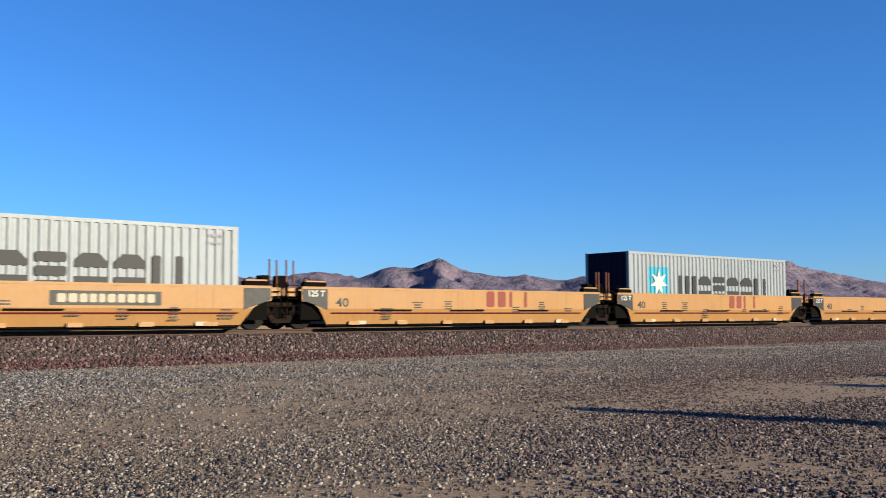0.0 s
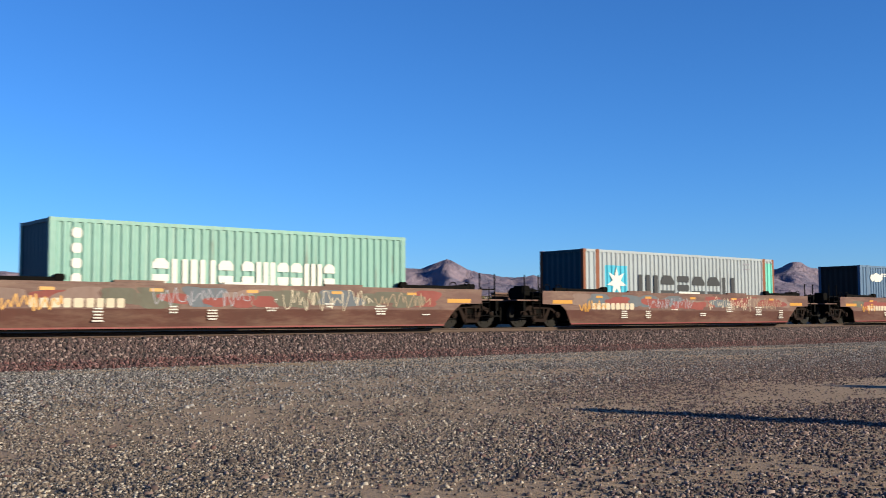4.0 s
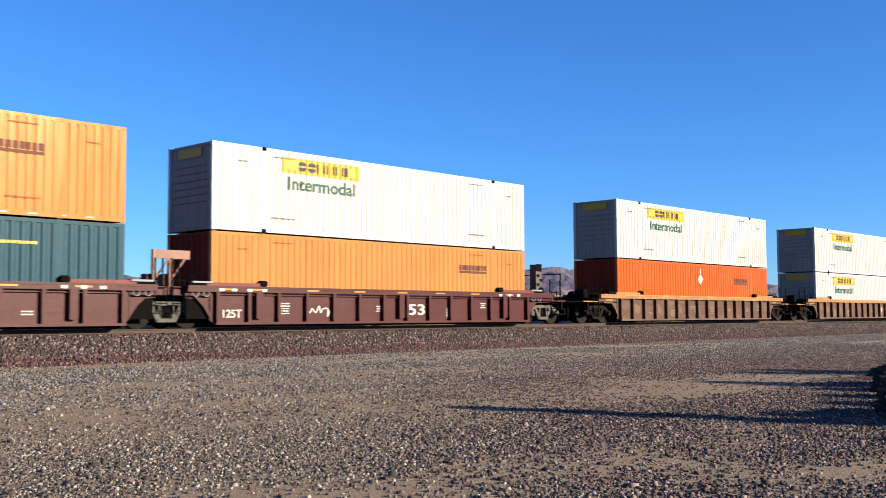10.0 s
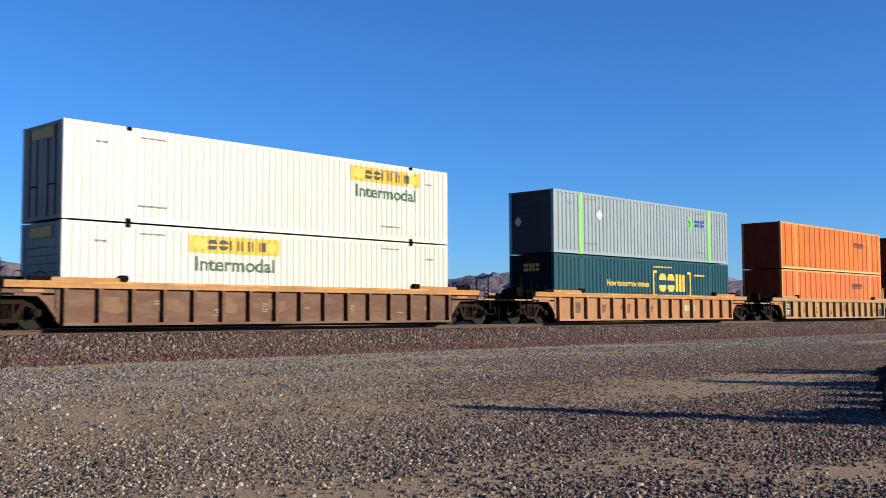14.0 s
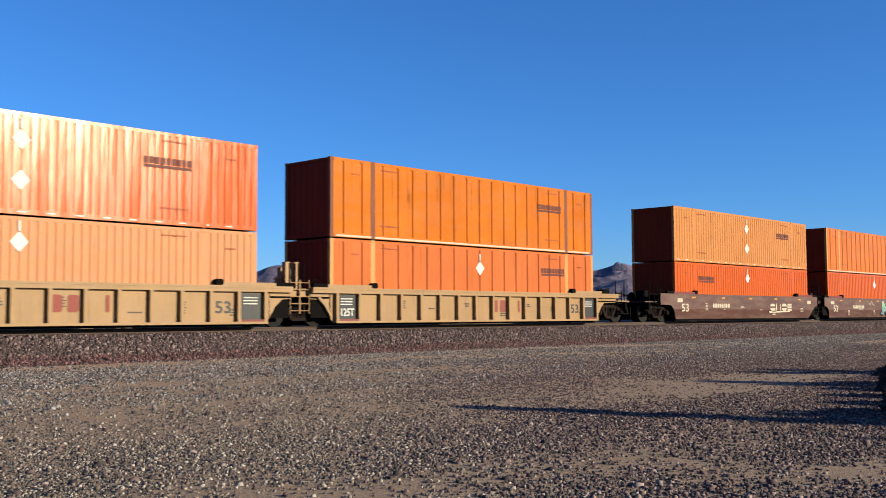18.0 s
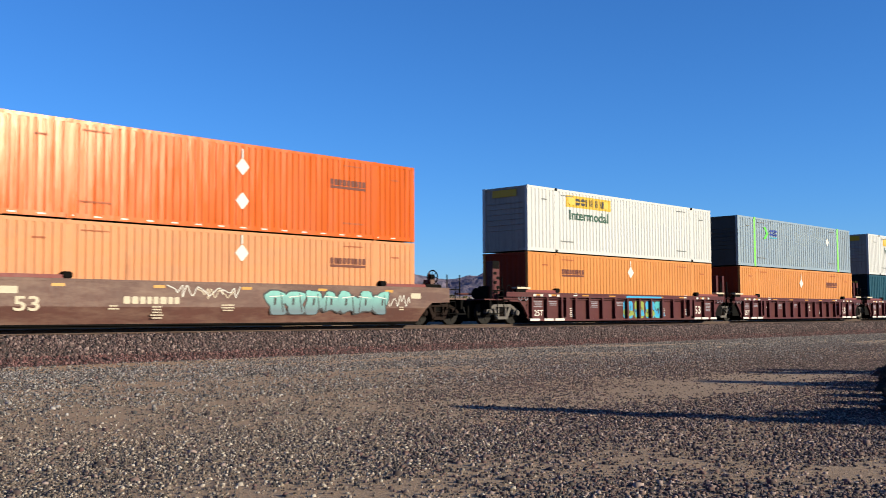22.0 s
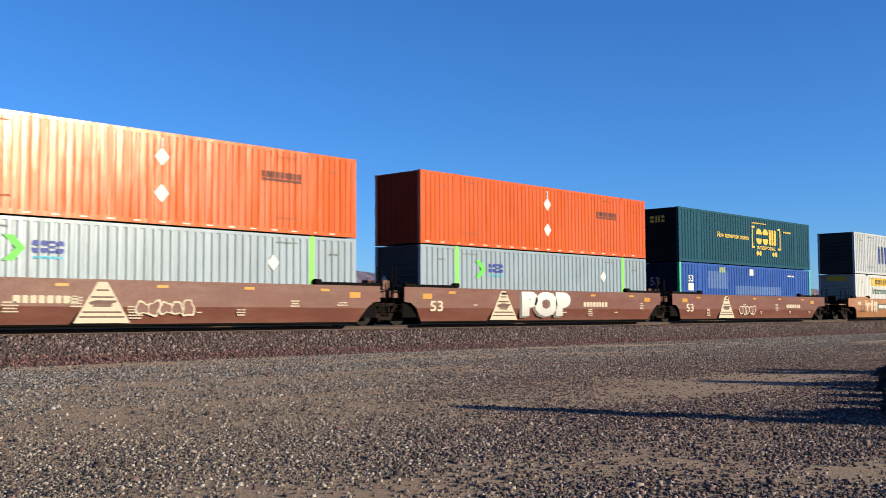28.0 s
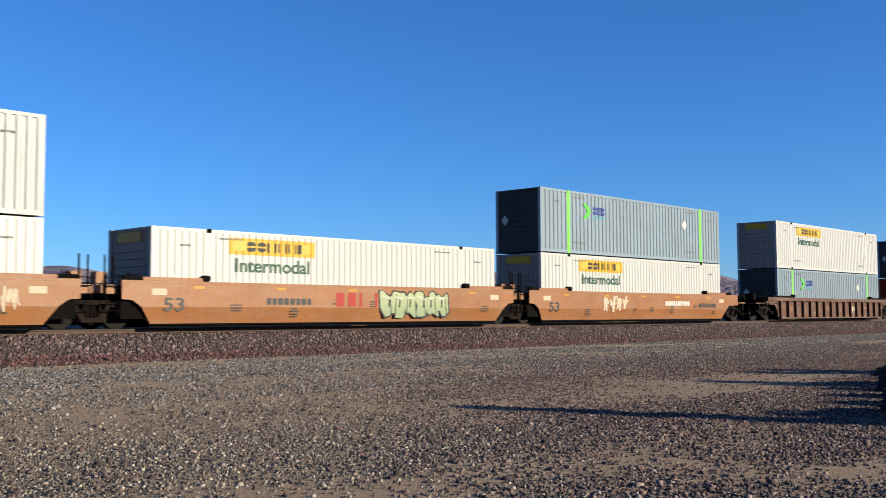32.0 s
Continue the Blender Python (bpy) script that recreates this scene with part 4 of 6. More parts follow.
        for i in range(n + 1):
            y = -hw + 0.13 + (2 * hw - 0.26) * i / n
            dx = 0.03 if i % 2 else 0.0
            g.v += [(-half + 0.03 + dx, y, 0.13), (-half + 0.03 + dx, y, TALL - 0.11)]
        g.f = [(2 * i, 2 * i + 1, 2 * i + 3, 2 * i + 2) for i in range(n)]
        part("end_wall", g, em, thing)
    b = Box()
    b.thing, b.half, b.hw, b.base, b.folds, b.s = thing, half, hw, base, folds, s
    return b


def mark(b, name, geo, material, u, z, label=""):
    """A flat mark on the near side, its middle u from the left end and z above the rail."""
    return part(name, geo, material, b.thing, label, at=shift(u - b.half, -b.hw - 0.007, z - b.base))


def panel(b, name, material, u0, u1, z0, z1, label=""):
    """A painted field that follows the folds of the near side."""
    a, c = u0 - b.half, u1 - b.half
    us = sorted({a, c} | {u for u, _ in b.folds if a < u < c})
    g = Geo()
    for u in us:
        y = -b.hw + inset_at(b.folds, u) - 0.004
        g.v += [(u, y, z0 - b.base), (u, y, z1 - b.base)]
    g.f = [(2 * i, 2 * i + 2, 2 * i + 3, 2 * i + 1) for i in range(len(us) - 1)]
    return part(name, g, material, b.thing, label)


def end_mark(b, name, geo, material, y, z, label=""):
    return part(name, geo, material, b.thing, label, at=Matrix.Translation((-b.half - 0.004, y, z - b.base)) @ pose(0, 0, 0, 0, 0, -90))


def bars(b, u, z, w, h, material, seed):
    tagged(mark(b, "small_print", blocks(w, h, max(3, int(w / h / 1.2)), seed, False), material, u, z), kind="stuff")


def fine_print(b, material, z, seed):
    """The rows of small print near the posts."""
    top = z + TALL
    for u in (2.9, 13.0):
        bars(b, u, top - 0.28, 0.9, 0.045, material, seed)
        bars(b, u, z + 0.52, 1.0, 0.06, material, seed + 1)
    bars(b, 1.2, top - 0.55, 0.4, 0.06, material, seed + 2)
    bars(b, 15.1, top - 0.6, 0.4, 0.06, material, seed + 3)


JB = "white 53-foot container with yellow nameplate"


def white_box(s, level, u=2.85, end="ribs", tone="white"):
    b = shipping_container(s, level, 16.154, tone, "fine", JB + (", stacked on another container" if level else ", sitting in a well car"), end=end, end_mat="shaded_white_end")
    z = b.base
    panel(b, "nameplate", M["yellow_ink"], u, u + 3.6, z + 2.13, z + 2.68, "yellow nameplate")
    name_row(b.thing, "name_block", 2.3, 0.32, "oohhhi", 0.2, M["ink"], shift(u + 1.85 - b.half, -b.hw - 0.008, 2.405))
    mark(b, "emblem", Geo().slab(-0.28, 0.28, -0.003, 0, -0.17, 0.17, 0.08), M["gold_ink"], u + 0.42, z + 2.42)
    mark(b, "emblem", Geo().slab(-0.2, 0.2, -0.003, 0, -0.17, 0.17, 0.08), M["gold_ink"], u + 3.2, z + 2.40)
    mark(b, "lettering", lettering("Intermodal", 3.1, 0.46, M["green_ink"]), None, u + 1.8, z + 1.78, "dark green lettering")
    fine_print(b, M["faint_grey"] if tone == "white" else M["ink"], z, int(s))
    end_mark(b, "end_nameplate", Geo().slab(-0.7, 0.7, -0.003, 0, -0.16, 0.16, 0.02), M["yellow_ink"], 0.0, z + 2.6, "small yellow nameplate")
    return b


def orange_box(s, level, tone="orange", plate=11.9, marks=(8.1, "two"), profile="fine", post=None, end="wall", rails=None):
    names = {"orange": "bright orange", "gloss_orange": "glossy bright orange", "amber": "faded amber orange", "peach": "bleached pale orange", "coral": "orange-red", "rust_orange": "weathered streaky orange"}
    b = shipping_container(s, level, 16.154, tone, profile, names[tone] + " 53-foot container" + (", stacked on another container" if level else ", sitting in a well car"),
                           end=end, end_mat="shaded_orange_end", post=post, rails=rails)
    z = b.base
    ink = M["maroon_ink"]
    tagged(mark(b, "name_strip", blocks(1.7, 0.22, 9, 5, False), ink, plate + 0.85, z + 1.98 if level else z + 2.08), kind="stuff")
    mark(b, "name_underline", Geo().slab(-0.85, 0.85, -0.003, 0, -0.045, 0.045, 0.01), ink, plate + 0.85, (z + 1.80) if level else z + 1.90)
    if marks:
        hs = {"two": (0.98, 2.12), "one": (2.19,), "low": (2.05,)}[marks[1]]
        for h in hs:
            mark(b, "placard", diamond(0.27), M["white_ink"], marks[0], z + h, "white diamond placard")
        for h in hs[-1:]:
            mark(b, "placard_slot", Geo().box(-0.03, 0.03, -0.003, 0, -0.15, 0.15), M["white_ink"], marks[0], z + h + 0.44)
    if level and profile == "fine":
        for i in range(36):
            if i % 2 == 0:
                mark(b, "reflective_strip", Geo().box(-0.12, 0.12, -0.002, 0, -0.02, 0.02), M["white_ink"], 0.4 + i * 0.43, z + 0.09)
    if level and profile == "wide":
        mark(b, "reflective_strip", Geo().slab(-7.8, 7.8, -0.003, 0, -0.035, 0.035, 0.01), M["cream_ink"], 8.08, z + 0.07, "pale strip along the bottom rail")
    fine_print(b, M["faint_ink"], z, int(s) + 5)
    return b


def grey_box(s, level, logo_left=True, tone="steel_grey"):
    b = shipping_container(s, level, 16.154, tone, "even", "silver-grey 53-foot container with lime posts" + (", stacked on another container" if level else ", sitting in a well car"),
                           end="ribs", end_mat="shaded_grey_end", post="lime", corner=tone)
    z = b.base
    at = 3.55 if logo_left else 12.1
    mark(b, "emblem", Geo().prism([(-0.34, -0.36), (-0.04, -0.36), (0.3, 0.0), (-0.04, 0.36), (-0.34, 0.36), (0.02, 0.0)], -0.003, 0), M["lime_ink"], at, z + 2.02, "lime green emblem")
    name_row(b.thing, "name_block", 0.95, 0.36, "ooeo", 0.2, M["blue_ink"], shift(at + 0.95 - b.half, -b.hw - 0.007, 2.08))
    bars(b, at + 0.95, z + 1.78, 0.9, 0.07, M["sky_ink"], 4)
    mark(b, "placard", diamond(0.25), M["white_ink"], 12.4 if logo_left else 3.6, z + 1.92, "white diamond placard")
    fine_print(b, M["faint_grey"], z, int(s) + 9)
    end_mark(b, "placard", diamond(0.22), M["white_ink"], 0.75, z + 1.5)
    return b


def green_box(s, level):
    b = shipping_container(s, level, 16.154, "green", "even", "deep green 53-foot container, golden marks" + (", stacked on another container" if level else ", sitting in a well car"), end="ribs", end_mat="shaded_green_end")
    z = b.base
    gold, k = M["gold_ink"], z + (1.78 if level else 1.76)
    w = 2.55
    name_row(b.thing, "name_block", w, 0.92, "oow", 0.27, gold, shift(10.1 - b.half, -b.hw - 0.007, k - b.base), "golden name block")
    for sx, u in ((1, 8.32), (-1, 11.95)):
        g = Geo().slab(-0.05, 0.05, -0.003, 0, -0.72, 0.6, 0.01)
        g.box(*sorted((0.05 * sx, 0.30 * sx)), -0.003, 0, 0.48, 0.6).box(*sorted((0.05 * sx, 0.30 * sx)), -0.003, 0, -0.72, -0.6)
        mark(b, "bracket", g, gold, u, k)
    mark(b, "slogan", lettering("How tomorrow moves", 3.7, 0.3, gold), None, 6.0, k - (0.13 if level else 0.1), "golden slogan")
    if level:
        mark(b, "lettering", lettering("INTERMODAL", 2.35, 0.21, gold), None, 10.1, k - 0.66)
        for u in (8.95, 9.3, 11.0, 11.35):
            mark(b, "dot", Geo().slab(-0.14, 0.14, -0.003, 0, -0.14, 0.14, 0.08), gold, u, k - 1.0)
    bars(b, 9.2, z + 2.55, 1.8, 0.07, gold, 3)
    bars(b, 12.9, z + 2.2, 1.1, 0.09, gold, 6)
    end_mark(b, "end_name_blocks", blocks(0.9, 0.36, 3, 2), gold, 0.0, z + 2.3)
    return b


def blue_box(s, level=0):
    b = shipping_container(s, level, 16.154, "blue", "even", "royal blue 53-foot container with mint green corner posts", end="wall", end_mat="shaded_navy_end", corner="mint", post="blue")
    z = b.base
    mark(b, "lettering", lettering("53", 0.5, 0.36, M["white_ink"]), None, 1.15, z + 2.05)
    mark(b, "label_plate", Geo().slab(-0.28, 0.28, -0.003, 0, -0.2, 0.2, 0.02), M["white_ink"], 1.15, z + 1.6)
    mark(b, "label_plate", Geo().slab(-0.24, 0.24, -0.003, 0, -0.18, 0.18, 0.02), M["white_ink"], 8.1, z + 2.55)
    bars(b, 13.3, z + 2.45, 0.9, 0.09, M["white_ink"], 8)
    panel(b, "faded_patch", M["blue_pale"], 3.0, 5.2, z + 1.55, z + 2.5, "paler repainted patch")
    panel(b, "faded_patch", M["blue_pale"], 6.2, 11.9, z + 1.25, z + 1.75, "paler repainted patch")
    panel(b, "faded_patch", M["sage_ink"], 4.3, 5.0, z + 2.45, z + 2.75, "pale green scuff")
    end_mark(b, "lettering", lettering("53", 0.6, 0.45, M["lilac_ink"]), None, 0.2, z + 1.9)
    return b


def iso_box(s, length, tone, label, end_mat=None, post=None, corner=None, end="wall"):
    # black and navy end_mat paint the shade of the end wall
    return shipping_container(s, 0, length, tone, "iso", label, end=end, end_mat=end_mat, narrow=True, post=post, corner=corner)


def maersk_marks(b):
    panel(b, "emblem_field", M["sky_ink"], 1.3, 2.75, 1.2, 2.52, "sky blue square")
    mark(b, "emblem_star", star(0.62), M["white_ink"], 2.02, 1.84, "white seven-pointed star")
    name_row(b.thing, "name_block", 6.95, 1.05, "woeooh", 0.24, M["ink"], shift(6.9 - b.half, -b.hw - 0.007, 1.66 - b.base), "charcoal name block")
    bars(b, 11.4, 2.85, 0.5, 0.09, M["lilac_ink"], 2)
    bars(b, 11.4, 2.62, 0.5, 0.06, M["lilac_ink"], 3)


CARGO = []


def load(b):
    CARGO.append((b.thing, b.thing.location.x))
    return b


def load_train():
    # five-unit car with forty-foot wells
    for s in (3.51, 34.35):
        maersk_marks(load(iso_box(s, 12.192, "grey", "light grey 40-foot container with charcoal name and sky blue emblem", "shaded_navy_end")))
    b = load(iso_box(65.2, 12.192, "brick", "faded brick red 40-foot container sitting in a well car", "black"))
    mark(b, "emblem", Geo().slab(-0.22, 0.22, -0.003, 0, -0.28, 0.28, 0.02), M["white_ink"], 0.85, 2.62)
    mark(b, "emblem_bar", Geo().prism([(-0.17, -0.05), (0.17, 0.1), (0.17, 0.24), (-0.17, 0.06)], -0.005, -0.002), M["blue_ink"], 0.85, 2.62)
    mark(b, "emblem_bar", Geo().box(-0.2, 0.2, -0.005, -0.002, -0.26, -0.14), M["green_ink"], 0.85, 2.62)
    for z in (2.75, 2.5, 2.2, 1.9):
        bars(b, 11.45, z, 0.28, 0.12, M["cream_ink"], int(z * 9))
    # single cars with forty-eight-foot wells
    b = load(iso_box(86.1, 12.192, "sea", "weathered sea green 40-foot container with white name blocks", "green"))
    name_row(b.thing, "name_block", 2.6, 0.75, "ohiho", 0.22, M["white_ink"], shift(4.25 - b.half, -b.hw - 0.007, 1.75 - b.base), "white name block")
    name_row(b.thing, "name_block", 3.4, 0.75, "ohiooiho", 0.22, M["white_ink"], shift(7.55 - b.half, -b.hw - 0.007, 1.75 - b.base), "white name block")
    for k in range(4):
        mark(b, "side_character", Geo().slab(-0.14, 0.14, -0.003, 0, -0.14, 0.14, 0.06), M["white_ink"], 0.75, 2.75 - 0.42 * k)
    b = load(iso_box(107.37, 13.716, "grey", "light grey 45-foot container with rusty post and aqua end bay", "green", post="rusty", corner="rusty"))
    maersk_marks(b)
    panel(b, "end_bay", M["aqua"], 12.98, 13.56, 0.36, 2.95, "pale aqua end bay")
    b = load(iso_box(129.42, 13.716, "slate_blue", "weathered slate blue 45-foot container with white emblem", "black"))
    mark(b, "emblem", spray(1.15, 0.5, 3, 41), M["white_ink"], 1.75, 2.5, "white emblem")
    name_row(b.thing, "name_block", 1.75, 0.17, "oooooo", 0.24, M["white_ink"], shift(3.15 - b.half, -b.hw - 0.007, 2.66 - b.base), "white name block")
    mark(b, "emblem", star(0.3, 5), M["white_ink"], 13.35, 2.0)
    # single forty-foot well
    b = load(iso_box(151.14, 12.192, "oxide", "red oxide 40-foot container under a longer white one", "black"))
    for k in range(6):
        mark(b, "name_block", Geo().slab(-0.17, 0.17, -0.003, 0, -0.105, 0.105, 0.04), M["white_ink"], 0.93, 2.74 - 0.29 * k)
    for z in (2.75, 2.5, 2.2, 1.9):
        bars(b, 11.5, z, 0.25, 0.1, M["cream_ink"], int(z * 9))
    load(white_box(149.16, 1))
    # three-unit maroon car
    load(blue_box(170.72))
    load(orange_box(170.72, 1, "gloss_orange", 2.38, end="doors"))
    load(green_box(190.14, 0))
    load(orange_box(190.14, 1, "amber"))
    load(orange_box(209.38, 0, "amber", marks=None))
    load(white_box(209.38, 1))
    # single rust-brown cars
    load(orange_box(232.82, 0, "orange", marks=(8.1, "low")))
    load(white_box(232.82, 1))
    load(white_box(256.02, 0))
    load(white_box(256.02, 1))
    load(white_box(279.32, 0, 4.2))
    load(white_box(279.32, 1, 11.0, "doors"))
    load(green_box(302.5, 0))
    load(grey_box(302.5, 1, False))
    # three-unit tan car
    load(orange_box(325.45, 0, "coral", 10.8, None, "wide", "tan_post", rails="tan_post"))
    load(orange_box(325.45, 1, "rust_orange", 11.3, None, "wide", "tan_post", rails="tan_post"))
    load(orange_box(344.5, 0, "peach", 2.45, (8.1, "one")))
    load(orange_box(344.5, 1, "gloss_orange"))
    load(orange_box(363.85, 0, "coral", 12.2, (8.1, "low"), "wide", "tan_post"))
    load(orange_box(363.85, 1, "rust_orange", 12.0, None, "wide", "rusty"))
    # three-unit brown car
    load(orange_box(387.4, 0, "orange", 2.45, (8.1, "one")))
    load(orange_box(387.4, 1, "amber"))
    load(orange_box(406.71, 0, "orange", 11.9, (8.1, "one")))
    load(orange_box(406.71, 1, "rust_orange", 11.5, None, "wide", "tan_post"))
    load(orange_box(426.05, 0, "peach", 11.9, (8.1, "one")))
    load(orange_box(426.05, 1, "orange"))
    # three-unit maroon car
    load(orange_box(449.22, 0, "amber", 2.45, (8.1, "one")))
    load(white_box(449.22, 1))
    load(orange_box(468.68, 0, "amber", 11.9, (8.1, "low")))
    load(grey_box(468.52, 1))
    load(green_box(488.0, 0))
    load(white_box(488.0, 1))
    # single ochre car
    load(grey_box(511.3, 0))
    load(orange_box(511.3, 1, "coral"))
    # three-unit red-brown car
    for s in (534.45, 553.97):
        load(grey_box(s, 0))
        load(orange_box(s, 1, "gloss_orange"))
    load(blue_box(573.4))
    load(green_box(573.4, 1))
    # three-unit burnt orange car
    load(white_box(596.88, 0))
    # the black end stands for shade on the end wall
    b = load(shipping_container(596.88, 1, 16.154, "matson", "even", "pale grey 53-foot container with a large blue name", end="ribs", end_mat="black"))
    name_row(b.thing, "name_block", 7.3, 1.25, "wOiOOO", 0.17, M["blue_ink"], shift(8.1 - b.half, -b.hw - 0.007, 4.62 - b.base), "large blue name block")
    fine_print(b, M["faint_grey"], b.base, 3)
    load(white_box(616.45, 0))
    load(white_box(635.8, 0))
    load(grey_box(635.8, 1))
    # last cars in view
    load(grey_box(659.1, 0))
    load(white_box(659.1, 1))
    load(orange_box(682.3, 0, "amber"))
    load(grey_box(682.3, 1))


load_train()


# ---- well cars ----
CARS, WHEELSETS = [], []
WHEEL = 0.47


def truck_meshes():
    bolster = Geo().box(-0.2, 0.2, -1.0, 1.0, 0.42, 0.72).box(-0.32, 0.32, -0.35, 0.35, 0.6, 0.86)
    f = Geo()
    f.prism([(-0.98, 0.56), (-0.72, 0.62), (-0.5, 0.72), (0.5, 0.72), (0.72, 0.62), (0.98, 0.56), (0.98, 0.68), (0.72, 0.76), (0.5, 0.85), (-0.5, 0.85), (-0.72, 0.76), (-0.98, 0.68)], -0.07, 0.07)
    for k in (-1, 1):
        p = [(0.62 * k, 0.73), (0.46 * k, 0.73), (0.17 * k, 0.25), (0.33 * k, 0.20)]
        f.prism(p if k < 0 else p[::-1], -0.06, 0.06)
        f.box(*sorted((0.20 * k, 0.28 * k)), -0.06, 0.06, 0.3, 0.73)
        f.prism([(0.89 * k - 0.17, 0.42), (0.89 * k + 0.17, 0.42), (0.89 * k + 0.13, 0.62), (0.89 * k - 0.13, 0.62)], -0.08, 0.08)
    f.prism([(-0.33, 0.20), (0.33, 0.20), (0.30, 0.32), (-0.30, 0.32)], -0.09, 0.09)
    spring = Geo()
    for x in (-0.13, 0.0, 0.13):
        for z in range(4):
            spring.rod((x, 0, 0.33 + z * 0.055), (x, 0, 0.365 + z * 0.055), 0.058, 8)
    cap = Geo().rod((0, -0.16, 0), (0, 0.05, 0), 0.115, 12).rod((0, -0.19, 0), (0, -0.16, 0), 0.06, 8)
    w = Geo()
    w.rod((0, -1.0, 0), (0, 1.0, 0), 0.08, 10)
    for sy in (-1, 1):
        w.rod((0, sy * 0.69, 0), (0, sy * 0.72, 0), WHEEL + 0.028, 28)
        w.rod((0, sy * 0.72, 0), (0, sy * 0.83, 0), WHEEL, 28)
        w.rod((0, sy * 0.83, 0), (0, sy * 0.90, 0), 0.15, 14)
        for k in range(5):
            a = 2 * math.pi * k / 5
            w.rod((0.3 * math.cos(a), sy * 0.825, 0.3 * math.sin(a)), (0.3 * math.cos(a), sy * 0.845, 0.3 * math.sin(a)), 0.06, 8)
    return (bolster.mesh("truck", M["dark_steel"]), f.mesh("side_frame", M["truck_steel"]), spring.mesh("spring_nest", M["truck_steel"]),
            cap.mesh("bearing_cap", M["truck_steel"]), w.mesh("wheelset", M["wheel_steel"]))


TRUCK = truck_meshes()


def repainted(me, material):
    twin = me.copy()
    twin.materials.clear()
    twin.materials.append(material)
    return twin


PALE_TRUCK = tuple(repainted(me, M["truck_pale"]) if i in (1, 3) else me for i, me in enumerate(TRUCK))


def add_truck(car, x, pale=False):
    bolster, frame_me, spring, cap, wheel = PALE_TRUCK if pale else TRUCK
    t = part("truck", bolster, None, car, "grey dusted railway truck" if pale else "dark cast steel railway truck", at=shift(x, 0, 0))
    for sy in (-1, 1):
        part("side_frame", frame_me, None, t, at=shift(0, sy * 1.02, 0))
        part("spring_nest", spring, None, t, at=shift(0, sy * 1.02, 0))
        for sx in (-1, 1):
            part("bearing_cap", cap, None, t, at=shift(sx * 0.89, sy * 1.05, WHEEL + 0.01) @ pose(0, 0, 0, 0, 0, 0 if sy < 0 else 180))
    for sx in (-1, 1):
        WHEELSETS.append((part("wheelset", wheel, None, t, at=shift(sx * 0.89, 0, WHEEL)), sx * 0.89))


_rung = {}


def add_ladder(car, x, y, z0, z1, rungs, material):
    """A ladder: one stile carries the other stile and the rungs."""
    key = (round(z1 - z0, 3), material.name)
    if key not in _rung:
        _rung[key] = (Geo().rod((0, 0, 0), (0, 0, z1 - z0), 0.02, 6).mesh("end_ladder", material), Geo().rod((0.01, 0, 0), (0.39, 0, 0), 0.016, 6).mesh("rung", material))
    stile, bar = _rung[key]
    first = part("end_ladder", stile, None, car, at=shift(x - 0.2, y, z0))
    part("stile", stile, None, first, at=shift(0.4, 0, 0))
    for i in range(rungs):
        part("rung", bar, None, first, at=shift(0, 0, 0.1 + (z1 - z0 - 0.2) * i / max(1, rungs - 1)))


def brake_stand(car, x, k, mat, z=1.9, wheel=None):
    g = Geo().box(x - 0.12, x + 0.12, -0.9, -0.5, 1.1, z - 0.1).rod((x, -0.7, z - 0.15), (x, -0.7, z + 0.2), 0.03, 6)
    stand = part("brake_stand", g, mat, car)
    w = Geo().ring((x + 0.2 * k, -0.7, z), 0.28, 0.025, "x", 18)
    for i in range(4):
        a = math.pi * i / 4
        w.rod((x + 0.2 * k, -0.7 - 0.28 * math.cos(a), z - 0.28 * math.sin(a)), (x + 0.2 * k, -0.7 + 0.28 * math.cos(a), z + 0.28 * math.sin(a)), 0.016, 6)
    w.rod((x, -0.7, z), (x + 0.23 * k, -0.7, z), 0.12, 10)
    part("brake_wheel", w, wheel or M["dark_steel"], stand)


def board_stand(car, x):
    """A post that carries a wide board on a slanting brace."""
    post = part("board_stand", Geo().slab(x - 0.08, x + 0.04, -0.92, -0.8, 1.05, 2.48, 0.015), M["stand_pink"], car, "sun-bleached stand with a top board")
    part("board", Geo().slab(x + 0.045, x + 0.66, -0.93, -0.87, 2.2, 2.48, 0.015), M["stand_pink"], post)
    part("brace", Geo().rod((x + 0.48, -0.9, 2.2), (x + 0.04, -0.9, 1.62), 0.035, 6), M["stand_pink"], post)


def step_stand(car, x, mat):
    """A tall brake stand with step holes and a dark plate."""
    stand = part("brake_stand", Geo().slab(x - 0.24, x + 0.2, -0.95, -0.6, 1.06, 2.66, 0.02), mat, car, "tall soiled brake stand")
    part("dark_plate", Geo().slab(x - 0.24, x + 0.18, -0.956, -0.951, 2.35, 2.68, 0.02), M["dark_steel"], stand)
    for q in range(5):
        part("step_hole", Geo().slab(x - 0.2 + 0.2 * (q % 2), x + 0.02 + 0.2 * (q % 2), -0.956, -0.951, 1.3 + 0.2 * q, 1.42 + 0.2 * q, 0.02), M["dark_steel"], stand)


def end_railing(car, x):
    """A handrail across the end of a car."""
    rail = part("end_railing", Geo().rod((x, -1.28, 2.26), (x, 1.28, 2.26), 0.03, 6), M["dark_steel"], car)
    for y in (-1.25, 0.1, 1.25):
        part("railing_post", Geo().rod((x, y, 1.0), (x, y, 2.229), 0.028, 6), M["dark_steel"], rail)


